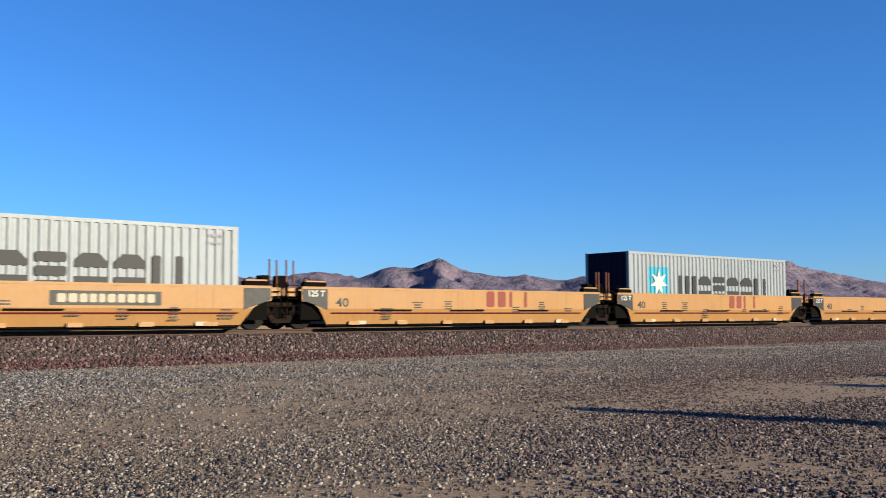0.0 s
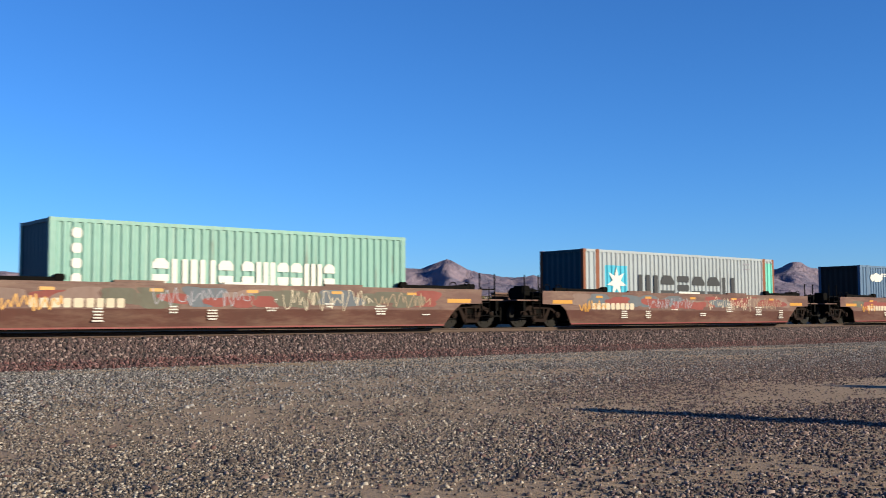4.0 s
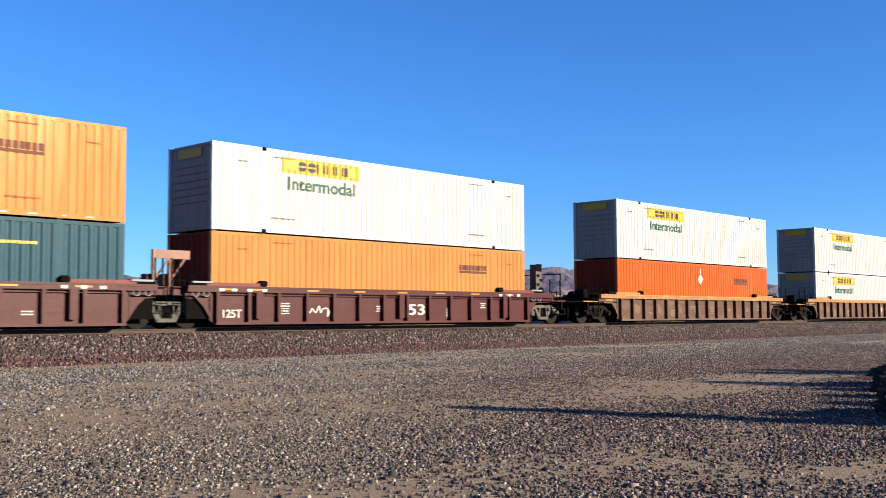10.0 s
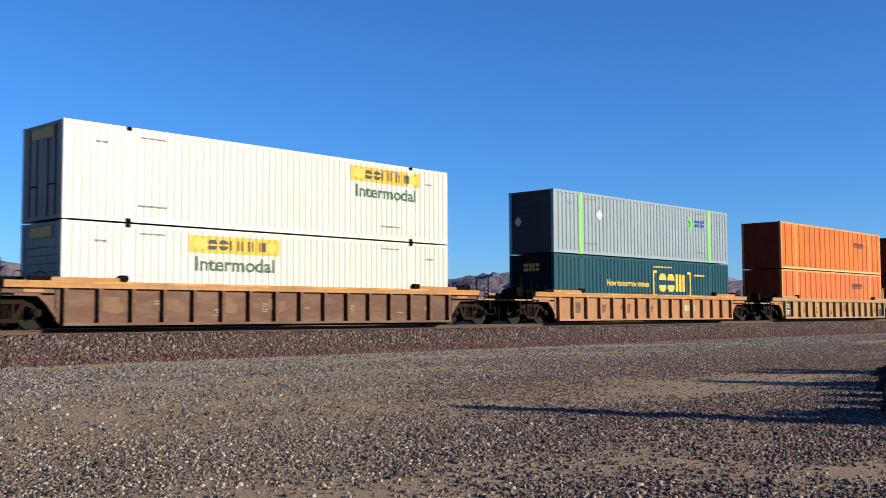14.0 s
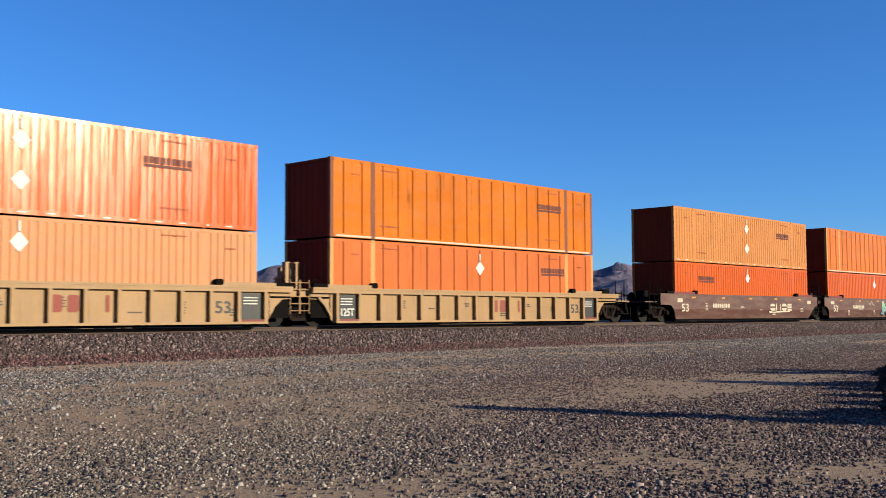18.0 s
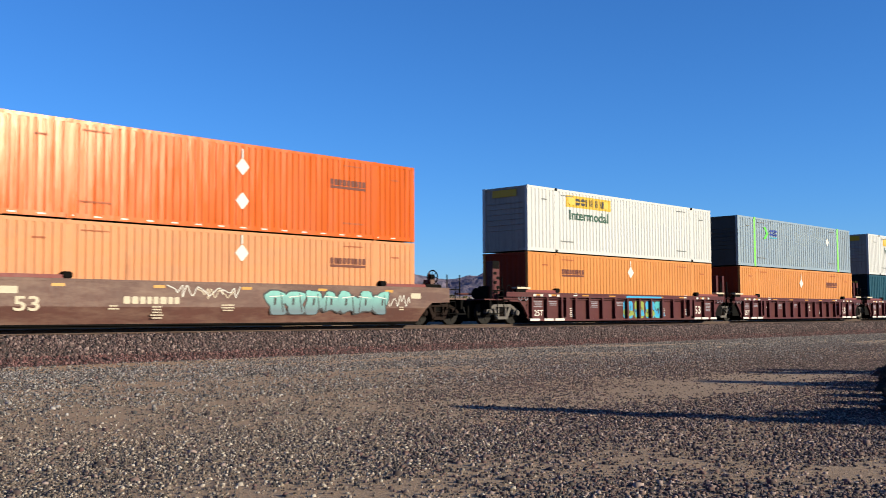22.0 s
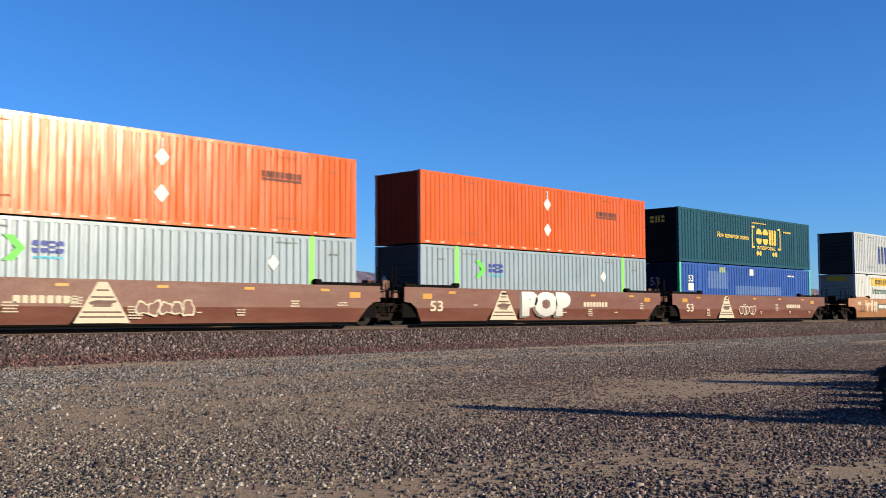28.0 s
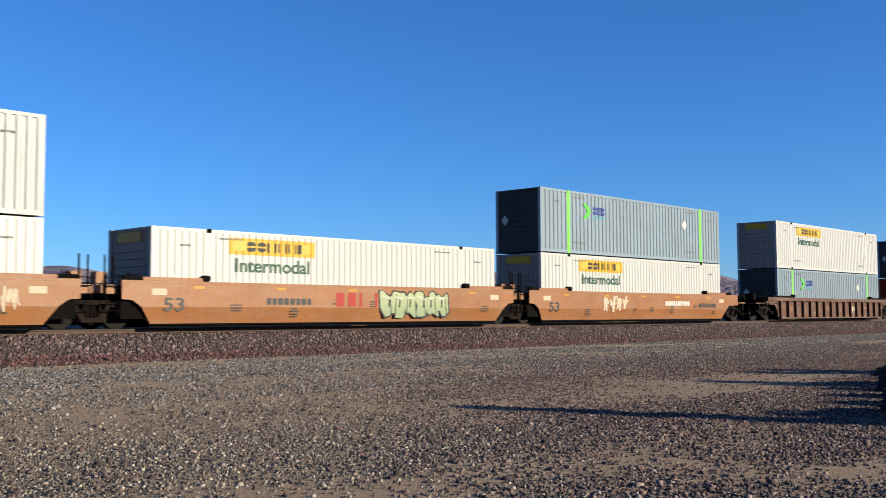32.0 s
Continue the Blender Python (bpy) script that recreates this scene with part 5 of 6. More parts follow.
def well_car(s, half, style, paint, left, right, label, top=1.40, chord=None, rib_step=1.0, guide="dark_steel", sill=None, rails=True, stanchion=False, inner=True, step="dark_steel"):
    """One well unit: s is its middle along the train at the start, half the half length of its well. left, right: joint (shared truck) or end (own truck)."""
    car = tagged(new("well_car"), label, "railway car", "well cars of the train")
    car.location = (s, YC, RAIL)
    pm, cm = M[paint], M[chord or paint]
    zb = 0.12
    over = {"joint": 1.05, "end": 1.7}
    el, er = over[left], over[right]
    arch = 0.93 if style == "ribbed" else 0.86
    out = [(-half, zb), (half, zb), (half + 0.18, 0.32), (half + 0.42, 0.68), (half + 0.7, arch), (half + er, arch + 0.03), (half + er, top - 0.05),
           (-half - el, top - 0.05), (-half - el, arch + 0.03), (-half - 0.7, arch), (-half - 0.42, 0.68), (-half - 0.18, 0.32)]
    yo = 1.40
    if style == "ribbed":
        plate = Geo().prism(out, -yo + 0.07, -yo + 0.10).mesh("side_plate", pm)
    else:
        g = Geo()
        fold = 0.66
        # upper face stands upright, lower face leans inwards
        up = [(half + 0.40, fold), (half + 0.7, arch), (half + er, arch + 0.03), (half + er, top - 0.05), (-half - el, top - 0.05), (-half - el, arch + 0.03), (-half - 0.7, arch), (-half - 0.40, fold)]
        g.prism(up, -yo - 0.06, -yo - 0.02)
        lo, hi = [(-half, zb), (half, zb)], [(half + 0.40, fold), (-half - 0.40, fold)]
        v = [(x, -yo + 0.08, z) for x, z in lo] + [(x, -yo - 0.058, z) for x, z in hi] + [(x, -yo + 0.12, z) for x, z in lo] + [(x, -yo - 0.02, z) for x, z in hi]
        g.add(v, [(0, 1, 2, 3), (7, 6, 5, 4), (0, 4, 5, 1), (1, 5, 6, 2), (3, 7, 4, 0)])
        plate = g.mesh("side_plate", pm)
    far = pose(0, 0, 0, 0, 0, 180)
    part("side_plate", plate, None, car)
    if left == right:
        part("side_plate", plate, None, car, at=far)
    else:
        part("side_plate", Geo().box(-half - 0.4, half + 0.4, yo - 0.03, yo, zb, top - 0.05), pm, car)
    y_chord = -yo - (0.10 if style == "ribbed" else 0.07)
    c = Geo().box(-half - el, half + er, y_chord, -yo + 0.14, top - 0.075, top)
    if style == "ribbed":
        c.box(-half - el, half + er, y_chord + 0.015, -yo + 0.069, top - 0.2, top - 0.075)
    part("top_chord", c, cm, car, "worn yellow top chord" if chord else "")
    part("top_chord", Geo().box(-half - el, half + er, yo - 0.14, yo + 0.1, top - 0.075, top), cm, car)
    if style == "ribbed":
        part("bottom_sill", Geo().box(-half, half, -yo - 0.10, -yo + 0.069, zb - 0.01, zb + 0.07), M[sill] if sill else pm, car)
        rib = Geo().prism([(-0.06, zb + 0.07), (0.06, zb + 0.07), (0.06, top - 0.2), (-0.06, top - 0.2)], -yo - 0.085, -yo + 0.069)
        rib.prism([(-0.06, zb + 0.07), (0.06, zb + 0.07), (0.06, zb + 0.2), (-0.06, zb + 0.2)], -yo - 0.10, -yo - 0.085)
        rib = rib.mesh("rib", pm)
        count = int(2 * (half - 0.1) / rib_step)
        for i in range(count + 1):
            part("rib", rib, None, car, at=shift(-half + 0.08 + (2 * half - 0.16) * i / count, 0, 0))
        lip = Geo().prism([(-half - el + 0.3, 0.96), (-half - 0.72, 0.95), (-half - 0.45, 0.7), (-half - 0.2, 0.34), (-half - 0.1, 0.34), (-half - 0.35, 0.74), (-half - 0.66, 1.02), (-half - el + 0.3, 1.03)], -yo - 0.02, -yo + 0.069)
        part("wheel_arch_lip", lip, pm, car)
    else:
        part("bottom_sill", Geo().box(-half, half, -yo + 0.06, -yo + 0.16, zb - 0.02, zb + 0.03), M[sill] if sill else M["dark_steel"], car, "dark red bottom edge" if sill else "")
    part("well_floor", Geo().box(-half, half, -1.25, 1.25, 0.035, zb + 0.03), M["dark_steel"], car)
    # guides on top of the chord that steer a box into the well
    for k in (-1, 1):
        if inner:
            x0, x1 = sorted((k * (half + 0.35), k * (half - 1.9)))
            arm = part("box_guide", Geo().slab(x0, x1, -yo - 0.06, -yo + 0.06, top + 0.003, top + 0.11, 0.02), M[guide], car, "box guide on the top chord")
            xi = k * (half - 1.9)
            part("guide_head", Geo().slab(xi - 0.15, xi + 0.13, -yo - 0.09, -yo + 0.09, top + 0.003, top + 0.20, 0.05), M["dark_steel"], arm, "dark guide head")
            x0, x1 = sorted((k * (half + 0.36), k * (half + 1.0)))
            part("guide_root", Geo().slab(x0, x1, -yo - 0.05, -yo + 0.1, top + 0.003, top + 0.13, 0.03), M["dark_steel"], arm, "dark guide root")
        else:
            x0, x1 = sorted((k * (half + 0.1), k * (half + 0.95)))
            arm = part("box_guide", Geo().slab(x0, x1, -yo - 0.03, -yo + 0.2, top + 0.003, top + 0.14, 0.03), M["dark_steel"], car, "dark box guide")
            part("guide_cap", Geo().slab(x0 + 0.05, x1 - 0.05, -yo - 0.045, -yo + 0.1, top + 0.145, top + 0.19, 0.01), M[guide], arm, "golden tan guide cap")
    # ends
    for k, kind, e in ((-1, left, el), (1, right, er)):
        xe = k * (half + e)
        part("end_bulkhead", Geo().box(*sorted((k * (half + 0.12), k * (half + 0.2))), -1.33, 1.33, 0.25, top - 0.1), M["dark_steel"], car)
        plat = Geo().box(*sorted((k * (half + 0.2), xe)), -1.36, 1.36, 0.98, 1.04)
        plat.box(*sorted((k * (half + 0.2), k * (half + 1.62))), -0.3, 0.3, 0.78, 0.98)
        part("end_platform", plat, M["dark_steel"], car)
        # oversized black box, added to fill the gap and hide the plain behind
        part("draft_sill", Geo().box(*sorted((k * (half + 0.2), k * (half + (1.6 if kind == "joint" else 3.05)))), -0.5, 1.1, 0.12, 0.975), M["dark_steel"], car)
        if kind == "joint":
            x = k * (half + 1.3)
            add_ladder(car, x - 0.02 * k, -1.30, 0.45, 1.62 if rails else 1.5, 5, M[step] if rails else M["dark_steel"])
            for q in (0.0, 0.38):
                part("hand_post", Geo().rod((x + (q - 0.19) * 1.0, -1.22 + q * 0.5, 1.04), (x + (q - 0.19), -1.22 + q * 0.5, 2.2), 0.032, 6), M["dark_steel"] if rails else M["rusty"], car)
            part("step_box", Geo().slab(x - 0.28, x + 0.28, -1.2, -0.85, 1.05, 1.32, 0.03), cm, car)
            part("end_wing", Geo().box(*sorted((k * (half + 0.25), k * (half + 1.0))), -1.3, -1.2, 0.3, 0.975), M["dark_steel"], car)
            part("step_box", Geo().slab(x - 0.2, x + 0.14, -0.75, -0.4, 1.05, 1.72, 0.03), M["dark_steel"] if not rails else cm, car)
            part("slack_adjuster", Geo().rod((k * (half + 0.4), -1.1, 1.14), (k * (half + 1.5), -0.9, 1.2), 0.05, 8), M["dark_steel"], car)
            part("grab_iron", Geo().ring((k * (half + 0.75), -1.25, 1.5), 0.15, 0.018, "y", 12), M["dark_steel"], car)
            if stanchion == "board":
                board_stand(car, x)
            elif stanchion:
                top_z = 2.55 if paint == "car_maroon" else 2.25
                part("stanchion", Geo().slab(x - 0.16, x + 0.05, -0.95, -0.75, 1.05, top_z, 0.02), cm, car)
                part("stanchion", Geo().slab(x + 0.22, x + 0.36, -0.2, 0.0, 1.05, top_z - 0.15, 0.02), cm, car)
        else:
            xp = k * (half + 2.2)
            part("end_sill", Geo().box(*sorted((k * (half + 2.5), k * (half + 2.62))), -1.34, 1.34, 0.62, 1.0), M["dark_steel"], car)
            plat = Geo().box(*sorted((k * (half + 1.7), k * (half + 2.9))), -1.3, 1.3, 1.005, 1.06)
            part("crossover_platform", plat, cm, car)
            add_ladder(car, k * (half + 1.95), -1.36, 0.35, 1.5, 5, M["dark_steel"])
            part("air_reservoir", Geo().rod((k * (half + 0.4), 0.35, 1.32), (k * (half + 1.6), 0.35, 1.32), 0.24, 12), M["dark_steel"], car)
            part("valve", Geo().slab(*sorted((k * (half + 1.65), k * (half + 2.05))), -0.7, -0.2, 1.07, 1.62, 0.05), M["dark_steel"], car)
            part("corner_step", Geo().slab(*sorted((k * (half + 2.2), k * (half + 2.75))), -1.38, -1.1, 0.4, 0.46, 0.01), M["dark_steel"], car)
            part("uncoupling_lever", Geo().rod((k * (half + 2.68), -1.3, 0.92), (k * (half + 2.9), -0.2, 0.98), 0.02, 6), M["dark_steel"], car)
            part("step_box", Geo().slab(*sorted((k * (half + 0.5), k * (half + 1.1))), -1.34, -1.0, 1.06, 1.42, 0.04), cm, car)
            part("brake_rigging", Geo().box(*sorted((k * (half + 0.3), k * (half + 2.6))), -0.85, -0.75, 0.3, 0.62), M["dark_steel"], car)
            for q in (0.55, 1.2):
                part("grab_iron", Geo().ring((k * (half + q), -1.2, 1.5), 0.16, 0.018, "y", 12), M["dark_steel"], car)
            for q in (1.75, 2.5):
                part("hand_post", Geo().rod((k * (half + q), -1.28, 1.05), (k * (half + q), -1.28, 2.0), 0.028, 6), M["dark_steel"], car)
            part("hand_rail", Geo().rod((k * (half + 1.75), -1.28, 1.42), (k * (half + 2.5), -1.28, 1.42), 0.02, 6), M["dark_steel"], car)
            part("equipment_box", Geo().slab(*sorted((k * (half + 0.75), k * (half + 1.5))), -1.1, -0.3, 1.05, 1.38, 0.05), M["dark_steel"], car)
            cp = Geo().box(*sorted((k * (half + 2.3), k * (half + 3.15))), -0.1, 0.1, 0.78, 0.96)
            cp.slab(*sorted((k * (half + 3.1), k * (half + 3.55))), -0.17, 0.17, 0.72, 1.0, 0.06)
            part("coupler", cp, M["dark_steel"], car)
            hose = Geo()
            for i in range(8):
                a0, a1 = math.pi * i / 8, math.pi * (i + 1) / 8
                hose.rod((k * (half + 2.9 - 0.3 * math.cos(a0)), -0.4, 0.75 - 0.4 * math.sin(a0)), (k * (half + 2.9 - 0.3 * math.cos(a1)), -0.4, 0.75 - 0.4 * math.sin(a1)), 0.022, 6)
            part("air_hose", hose, M["black"], car)
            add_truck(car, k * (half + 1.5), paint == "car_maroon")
    if right == "joint":
        add_truck(car, half + 1.62, paint == "car_maroon")
    CARS.append((car, s))
    return car


def tag_letters(car, width, height, count, seed, material, u, z, half, y, label="", grow=0.0, slit=None):
    """Sprayed bubble forms in a row, each a part of its own; slit draws a dark counter and a stroke in each."""
    for i in range(count):
        if slit:
            rng, at = random.Random(seed + 31 * i), u - width / 2 + width * (i + 0.5) / count
            w, h, q = width / count * 0.5, height / 2, rng.uniform(-0.12, 0.12)
            g = Geo().prism([(q - 0.1 * w, -h * 0.25), (q + 0.14 * w, -h * 0.2), (q + 0.2 * w, h * 0.3), (q - 0.02 * w, h * 0.36)], -0.002, 0)
            stick(car, "graffiti_line", g, slit, at, z, half, y - 0.009)
            a = rng.choice((-1, 1))
            p = [(a * 0.62 * w, -h * 0.8), (a * 0.74 * w, -h * 0.8), (a * 0.5 * w, h * 0.72), (a * 0.42 * w, h * 0.72)]
            stick(car, "graffiti_line", Geo().prism(p if a > 0 else p[::-1], -0.002, 0), slit, at, z, half, y - 0.0085)
            p = [(-0.75 * w, h * (0.35 + q)), (0.75 * w, h * (0.28 - q)), (0.75 * w, h * (0.33 - q)), (-0.75 * w, h * (0.42 + q))]
            stick(car, "graffiti_line", Geo().prism(p, -0.002, 0), M["white_ink"], at, z + 0.12 * h, half, y - 0.0095)
        stick(car, "graffiti_form", spray(width / count, height, 1, seed * 17 + i, grow), material, u - width / 2 + width * (i + 0.5) / count, z, half, y - 0.0006 * i, label)


def stick(car, name, geo, material, u, z, half, y=-1.338, label=""):
    """A flat mark on the near side of a car, u from the left end of its well."""
    return part(name, geo, material, car, label, at=shift(u - half, y, z))


def stuff_stick(*args, **kw):
    """A row of bars too small to pick apart."""
    return tagged(stick(*args, **kw), kind="stuff")


SMOOTH_UP = -1.465


def notices(car, half, y, seed, ink="white_ink", reflect=True, z_hi=1.2, clear=()):
    """Small stencilled notices and reflector strips along a side."""
    rng = random.Random(seed)
    for i in range(1, 8):
        u, z = (i + 0.5 + rng.uniform(-0.2, 0.2)) * 2 * half / 8, rng.choice((0.45, 0.6, 0.75))
        w, lines = rng.uniform(0.3, 0.55), rng.randint(1, 5)
        if any(abs(u - c) < 0.95 for c in clear):
            continue
        g = Geo()
        for k in range(lines):
            b = blocks(w * rng.uniform(0.6, 1.0), 0.045, max(3, int(w / 0.08)), seed + i + k, False)
            g.add([(x, y0, zz + (lines / 2 - k) * 0.085) for x, y0, zz in b.v], b.f)
        stuff_stick(car, "notice", g, M[ink], u, z, half, y)
    if reflect:
        for i in range(5):
            stick(car, "reflector", Geo().slab(-0.2, 0.2, -0.003, 0, -0.045, 0.045, 0.01), M["reflector"], half * 2 * (i + 0.5) / 5, z_hi, half, y)


def yellow_car(s, left, right, letter_seed, ttx=True, number=False):
    half = 6.1
    car = well_car(s, half, "smooth", "car_yellow", left, right, "golden tan well car with forty-foot well and smooth sides", 1.36, guide="car_yellow", rails=False, inner=False)
    for k, e in ((-1, left), (1, right)):
        w = 1.02 if e == "joint" else 1.2
        a, b = sorted((k * (half + w), k * (half + 0.08)))
        g = Geo().prism([(a, 0.92), (b, 0.62 if k < 0 else 0.92), (b, 1.28), (a, 1.28)] if k < 0 else [(a, 0.62), (b, 0.92), (b, 1.28), (a, 1.28)], -1.475, -1.463)
        panel_ob = part("end_panel", g, M["panel_grey"], car, "dark grey end panel with load lettering")
        if k < 0:
            part("lettering", lettering("125 T", 0.62, 0.2, M["white_ink"]), None, panel_ob, at=shift(-half - 0.5, -1.479, 1.14))
    y = SMOOTH_UP
    stick(car, "lettering", lettering("40", 0.52, 0.3, M["panel_grey"]), None, 0.5, 0.86, half, y)
    if ttx:
        name_row(car, "emblem_block", 2.1, 0.58, "iih", 0.25, M["dull_red"], shift(8.0 - half, y - 0.002, 1.02), "red emblem block")
    if number:
        stick(car, "number_field", Geo().slab(-1.6, 1.6, -0.003, 0, -0.2, 0.2, 0.02), M["panel_grey"], 8.0, 0.93, half, y)
        stuff_stick(car, "number_strip", blocks(2.8, 0.24, 10, 6, False), M["cream_ink"], 8.0, 0.93, half, y - 0.004)
    notices(car, half, y, letter_seed, "panel_grey", False)
    # brake rod, its brackets and the red and white corner lamps along the lower edge
    part("brake_rod", Geo().rod((-half + 0.1, -1.47, 0.52), (half - 0.1, -1.47, 0.52), 0.022, 6), M["sill_red"], car, "dark red brake rod")
    for i in range(3):
        x = -half + 2.6 + i * 3.4
        part("grab_bar", Geo().box(x - 0.8, x + 0.8, -1.5, -1.465, 0.585, 0.635), M["dark_steel"], car)
    for i in range(6):
        x = -half + 1.0 + i * 2.04
        part("sill_bracket", Geo().slab(x - 0.22, x + 0.22, -1.44, -1.3, 0.13, 0.25, 0.02), M["car_yellow"], car)
    for x in (-half + 1.3, -half + 3.0, half - 3.0, half - 1.3):
        part("sill_marker", Geo().slab(x - 0.2, x + 0.2, -1.42, -1.33, 0.14, 0.26, 0.02), M["cream_ink"], car)
    return car


def brown_single(s, seed):
    half = 7.75
    car = well_car(s, half, "smooth", "car_brown", "end", "end", "dirty brown well car with graffiti and a red lower edge", 1.40, sill="sill_red")
    y = SMOOTH_UP
    stuff_stick(car, "number_strip", blocks(2.6, 0.26, 9, seed, False), M["cream_ink"], 2.4, 0.82, half, y)
    rng = random.Random(seed)
    for i in range(16):
        stick(car, "graffiti", spray(rng.uniform(0.7, 1.7), rng.uniform(0.3, 0.62), 1, seed + 40 + i), M[rng.choice(("haze_pale", "haze_pale", "haze_green", "haze_red", "haze_blue"))],
              0.4 + 15.0 * (i + rng.uniform(0, 0.8)) / 16, rng.uniform(0.95, 1.06), half, y + 0.002 - 0.0007 * (i % 3), "rubbed old graffiti patch")
    stick(car, "graffiti", scribble(3.4, 0.66, 12, seed), M["cream_ink"], 10.6, 0.95, half, y - 0.004, "white scrawled graffiti")
    stick(car, "graffiti", scribble(3.2, 0.5, 11, seed + 3), M["lilac_ink"], 6.2, 1.0, half, y - 0.004, "pale scrawled graffiti")
    stick(car, "graffiti", scribble(2.4, 0.5, 9, seed + 5, 0.03), M["worn_ink"], 13.6, 0.98, half, y - 0.004, "pale scrawled graffiti")
    tag_letters(car, 2.4, 0.36, 3, seed + 5, M["haze_red"], 7.4, 0.88, half, y - 0.003, "red sprayed patches", 0.0)
    stick(car, "graffiti", scribble(1.6, 0.45, 6, seed + 7, 0.04), M["reflector"], 1.2, 0.82, half, y - 0.004, "ochre scrawled graffiti")
    for u in (-0.6, 2 * half + 0.6):
        stick(car, "reflector", Geo().slab(-0.55, 0.55, -0.003, 0, -0.07, 0.07, 0.01), M["reflector"], u, 0.98, half, y)
    for x in (-3.6, -0.2, 3.4):
        part("tie_down", Geo().slab(x - 0.75, x + 0.75, -1.44, -1.34, 1.404, 1.47, 0.02), M["white_ink"] if x == -0.2 else M["car_brown"], car)
    notices(car, half, y, seed + 9)
    return car


def ribbed_single(s, paint, chord, label, seed, half=8.08, step=1.0, word=True):
    car = well_car(s, half, "ribbed", paint, "end", "end", label, 1.39, chord=chord, rib_step=step, guide=chord or "dark_steel")
    if word:
        name_row(car, "emblem_block", 1.5, 0.32, "iih", 0.25, M["cream_ink"], shift(half * 1.42 - half, -1.338 - 0.002, 0.72), "worn emblem block")
    notices(car, half, -1.338, seed, "worn_ink", False)
    if chord:
        rng = random.Random(seed)
        for i in range(6):
            u, w = 2 * half * (i + rng.uniform(0.2, 0.8)) / 6, rng.uniform(0.25, 0.85)
            stick(car, "chord_patch", Geo().slab(-w, w, -0.003, 0, -0.034, 0.034, 0.01), M["chord_gold"], u, 1.352, half, -1.5, "patch of golden paint on the chord")
    for i in range(4):
        stick(car, "paint_patch", spray(0.62, 0.5, 1, seed + i), M["smear" if paint == "car_rust" else "car_rust"], 1.55 + i * 2.03, 0.7, half, label="patch of bare weathered paint")
    return car


def maroon_car(s, left, right, seed, white_sill=False, graffiti=False, stanchion=False):
    half = 8.08
    car = well_car(s, half, "ribbed", "car_maroon", left, right, "maroon well car with ribbed sides and white stencils", 1.36, rib_step=1.2 if not white_sill else 1.0, guide="sill_red", stanchion=stanchion or "board")
    stick(car, "lettering", lettering("125T", 0.74, 0.27, M["white_ink"]), None, 0.72 if not white_sill else 0.61, 0.47, half, -1.339)
    stick(car, "lettering", lettering("53", 0.66 if white_sill else 0.9, 0.42, M["white_ink"]), None, 14.48 if white_sill else 9.31, 0.62, half, -1.339)
    for k, e in ((-1, left), (1, right)):
        if not white_sill:
            part("step_plate", Geo().slab(*sorted((k * (half + 0.15), k * (half + 0.9))), -1.51, -1.2, 1.44, 1.5, 0.02), M["lilac_ink"], car, "pale step plate")
        for q in (0.35, 0.75):
            part("grab_iron", Geo().ring((k * (half + q), -1.46, 1.12), 0.11, 0.016, "y", 10), M["lilac_ink"], car, "pale grab iron")
    part("ledge", Geo().box(-half, half, -1.43, -1.331, 1.075, 1.1), M["car_maroon"], car)
    for u in (1.7, 8.35, 14.5) if not white_sill else (2.6, 13.5):
        part("jacking_post", Geo().slab(u - half - 0.13, u - half + 0.13, -1.512, -1.331, 0.3, 1.158, 0.015), M["car_maroon"], car)
    if not white_sill:
        stick(car, "emblem", scribble(1.3, 0.34, 3, 5, 0.05), M["white_ink"], 4.4, 0.55, half)
    else:
        for u in (3.2, 12.95):
            stick(car, "chord_plate", Geo().slab(-0.14, 0.14, -0.004, 0, -0.07, 0.07, 0.01), M["white_ink"], u, 1.3, half, -1.493)
        for u, n in ((0.61, 4), (15.54, 6), (4.88, 4), (1.68, 3), (7.01, 3)):
            for q in range(n):
                stick(car, "stencil_line", Geo().slab(-0.3 + 0.05 * (q % 3), 0.3, -0.003, 0, -0.016, 0.016, 0.005), M["lilac_ink"], u, 0.98 - 0.08 * q, half, -1.34)
        for k in (-1, 1):
            part("step_plate", Geo().slab(*sorted((k * (half + 0.1), k * (half + 1.0))), -1.51, -1.2, 1.5, 1.58, 0.02), M["cream_ink"], car, "pale step plate")
        for u in (0.2, 1.2, 2.0, 14.2, 15.0, 15.9):
            stick(car, "sill_plate", Geo().slab(-0.34, 0.34, -0.004, 0, -0.05, 0.05, 0.008), M["white_ink"], u, 0.175, half, -1.502)
    for u in (0.5, 1.5, 4.0, 6.2, 8.4, 10.5, 12.6, 14.8):
        stick(car, "reflector", Geo().slab(-0.26, 0.26, -0.003, 0, -0.04, 0.04, 0.01), M["reflector"], u, 1.27, half, -1.489)
    for u in (0.2, 0.7, 1.3, 1.9, 14.2, 14.8, 15.4):
        stick(car, "chord_stencil", Geo().slab(-0.1, 0.1, -0.003, 0, -0.075, 0.075, 0.02), M["white_ink"], u, 1.265, half, -1.493)
    if graffiti:
        for i, (u, c) in enumerate(((7.75, "azure_ink"), (8.75, "moss_ink"), (9.75, "azure_ink"), (10.6, "teal_ink"))):
            stick(car, "graffiti", Geo().slab(-0.42, 0.42, -0.003, 0, -0.42, 0.42, 0.1), M[c], u, 0.62, half, -1.339, "bright blue and green sprayed panel")
            tag_letters(car, 0.8, 0.4, 2, 60 + i, M["moss_ink" if i % 2 == 0 else "azure_ink"], u, 0.45, half, -1.343, "", 0.0)
            stick(car, "graffiti", scribble(0.7, 0.35, 2, 70 + i, 0.04), M["ink"], u, 0.6, half, -1.348)
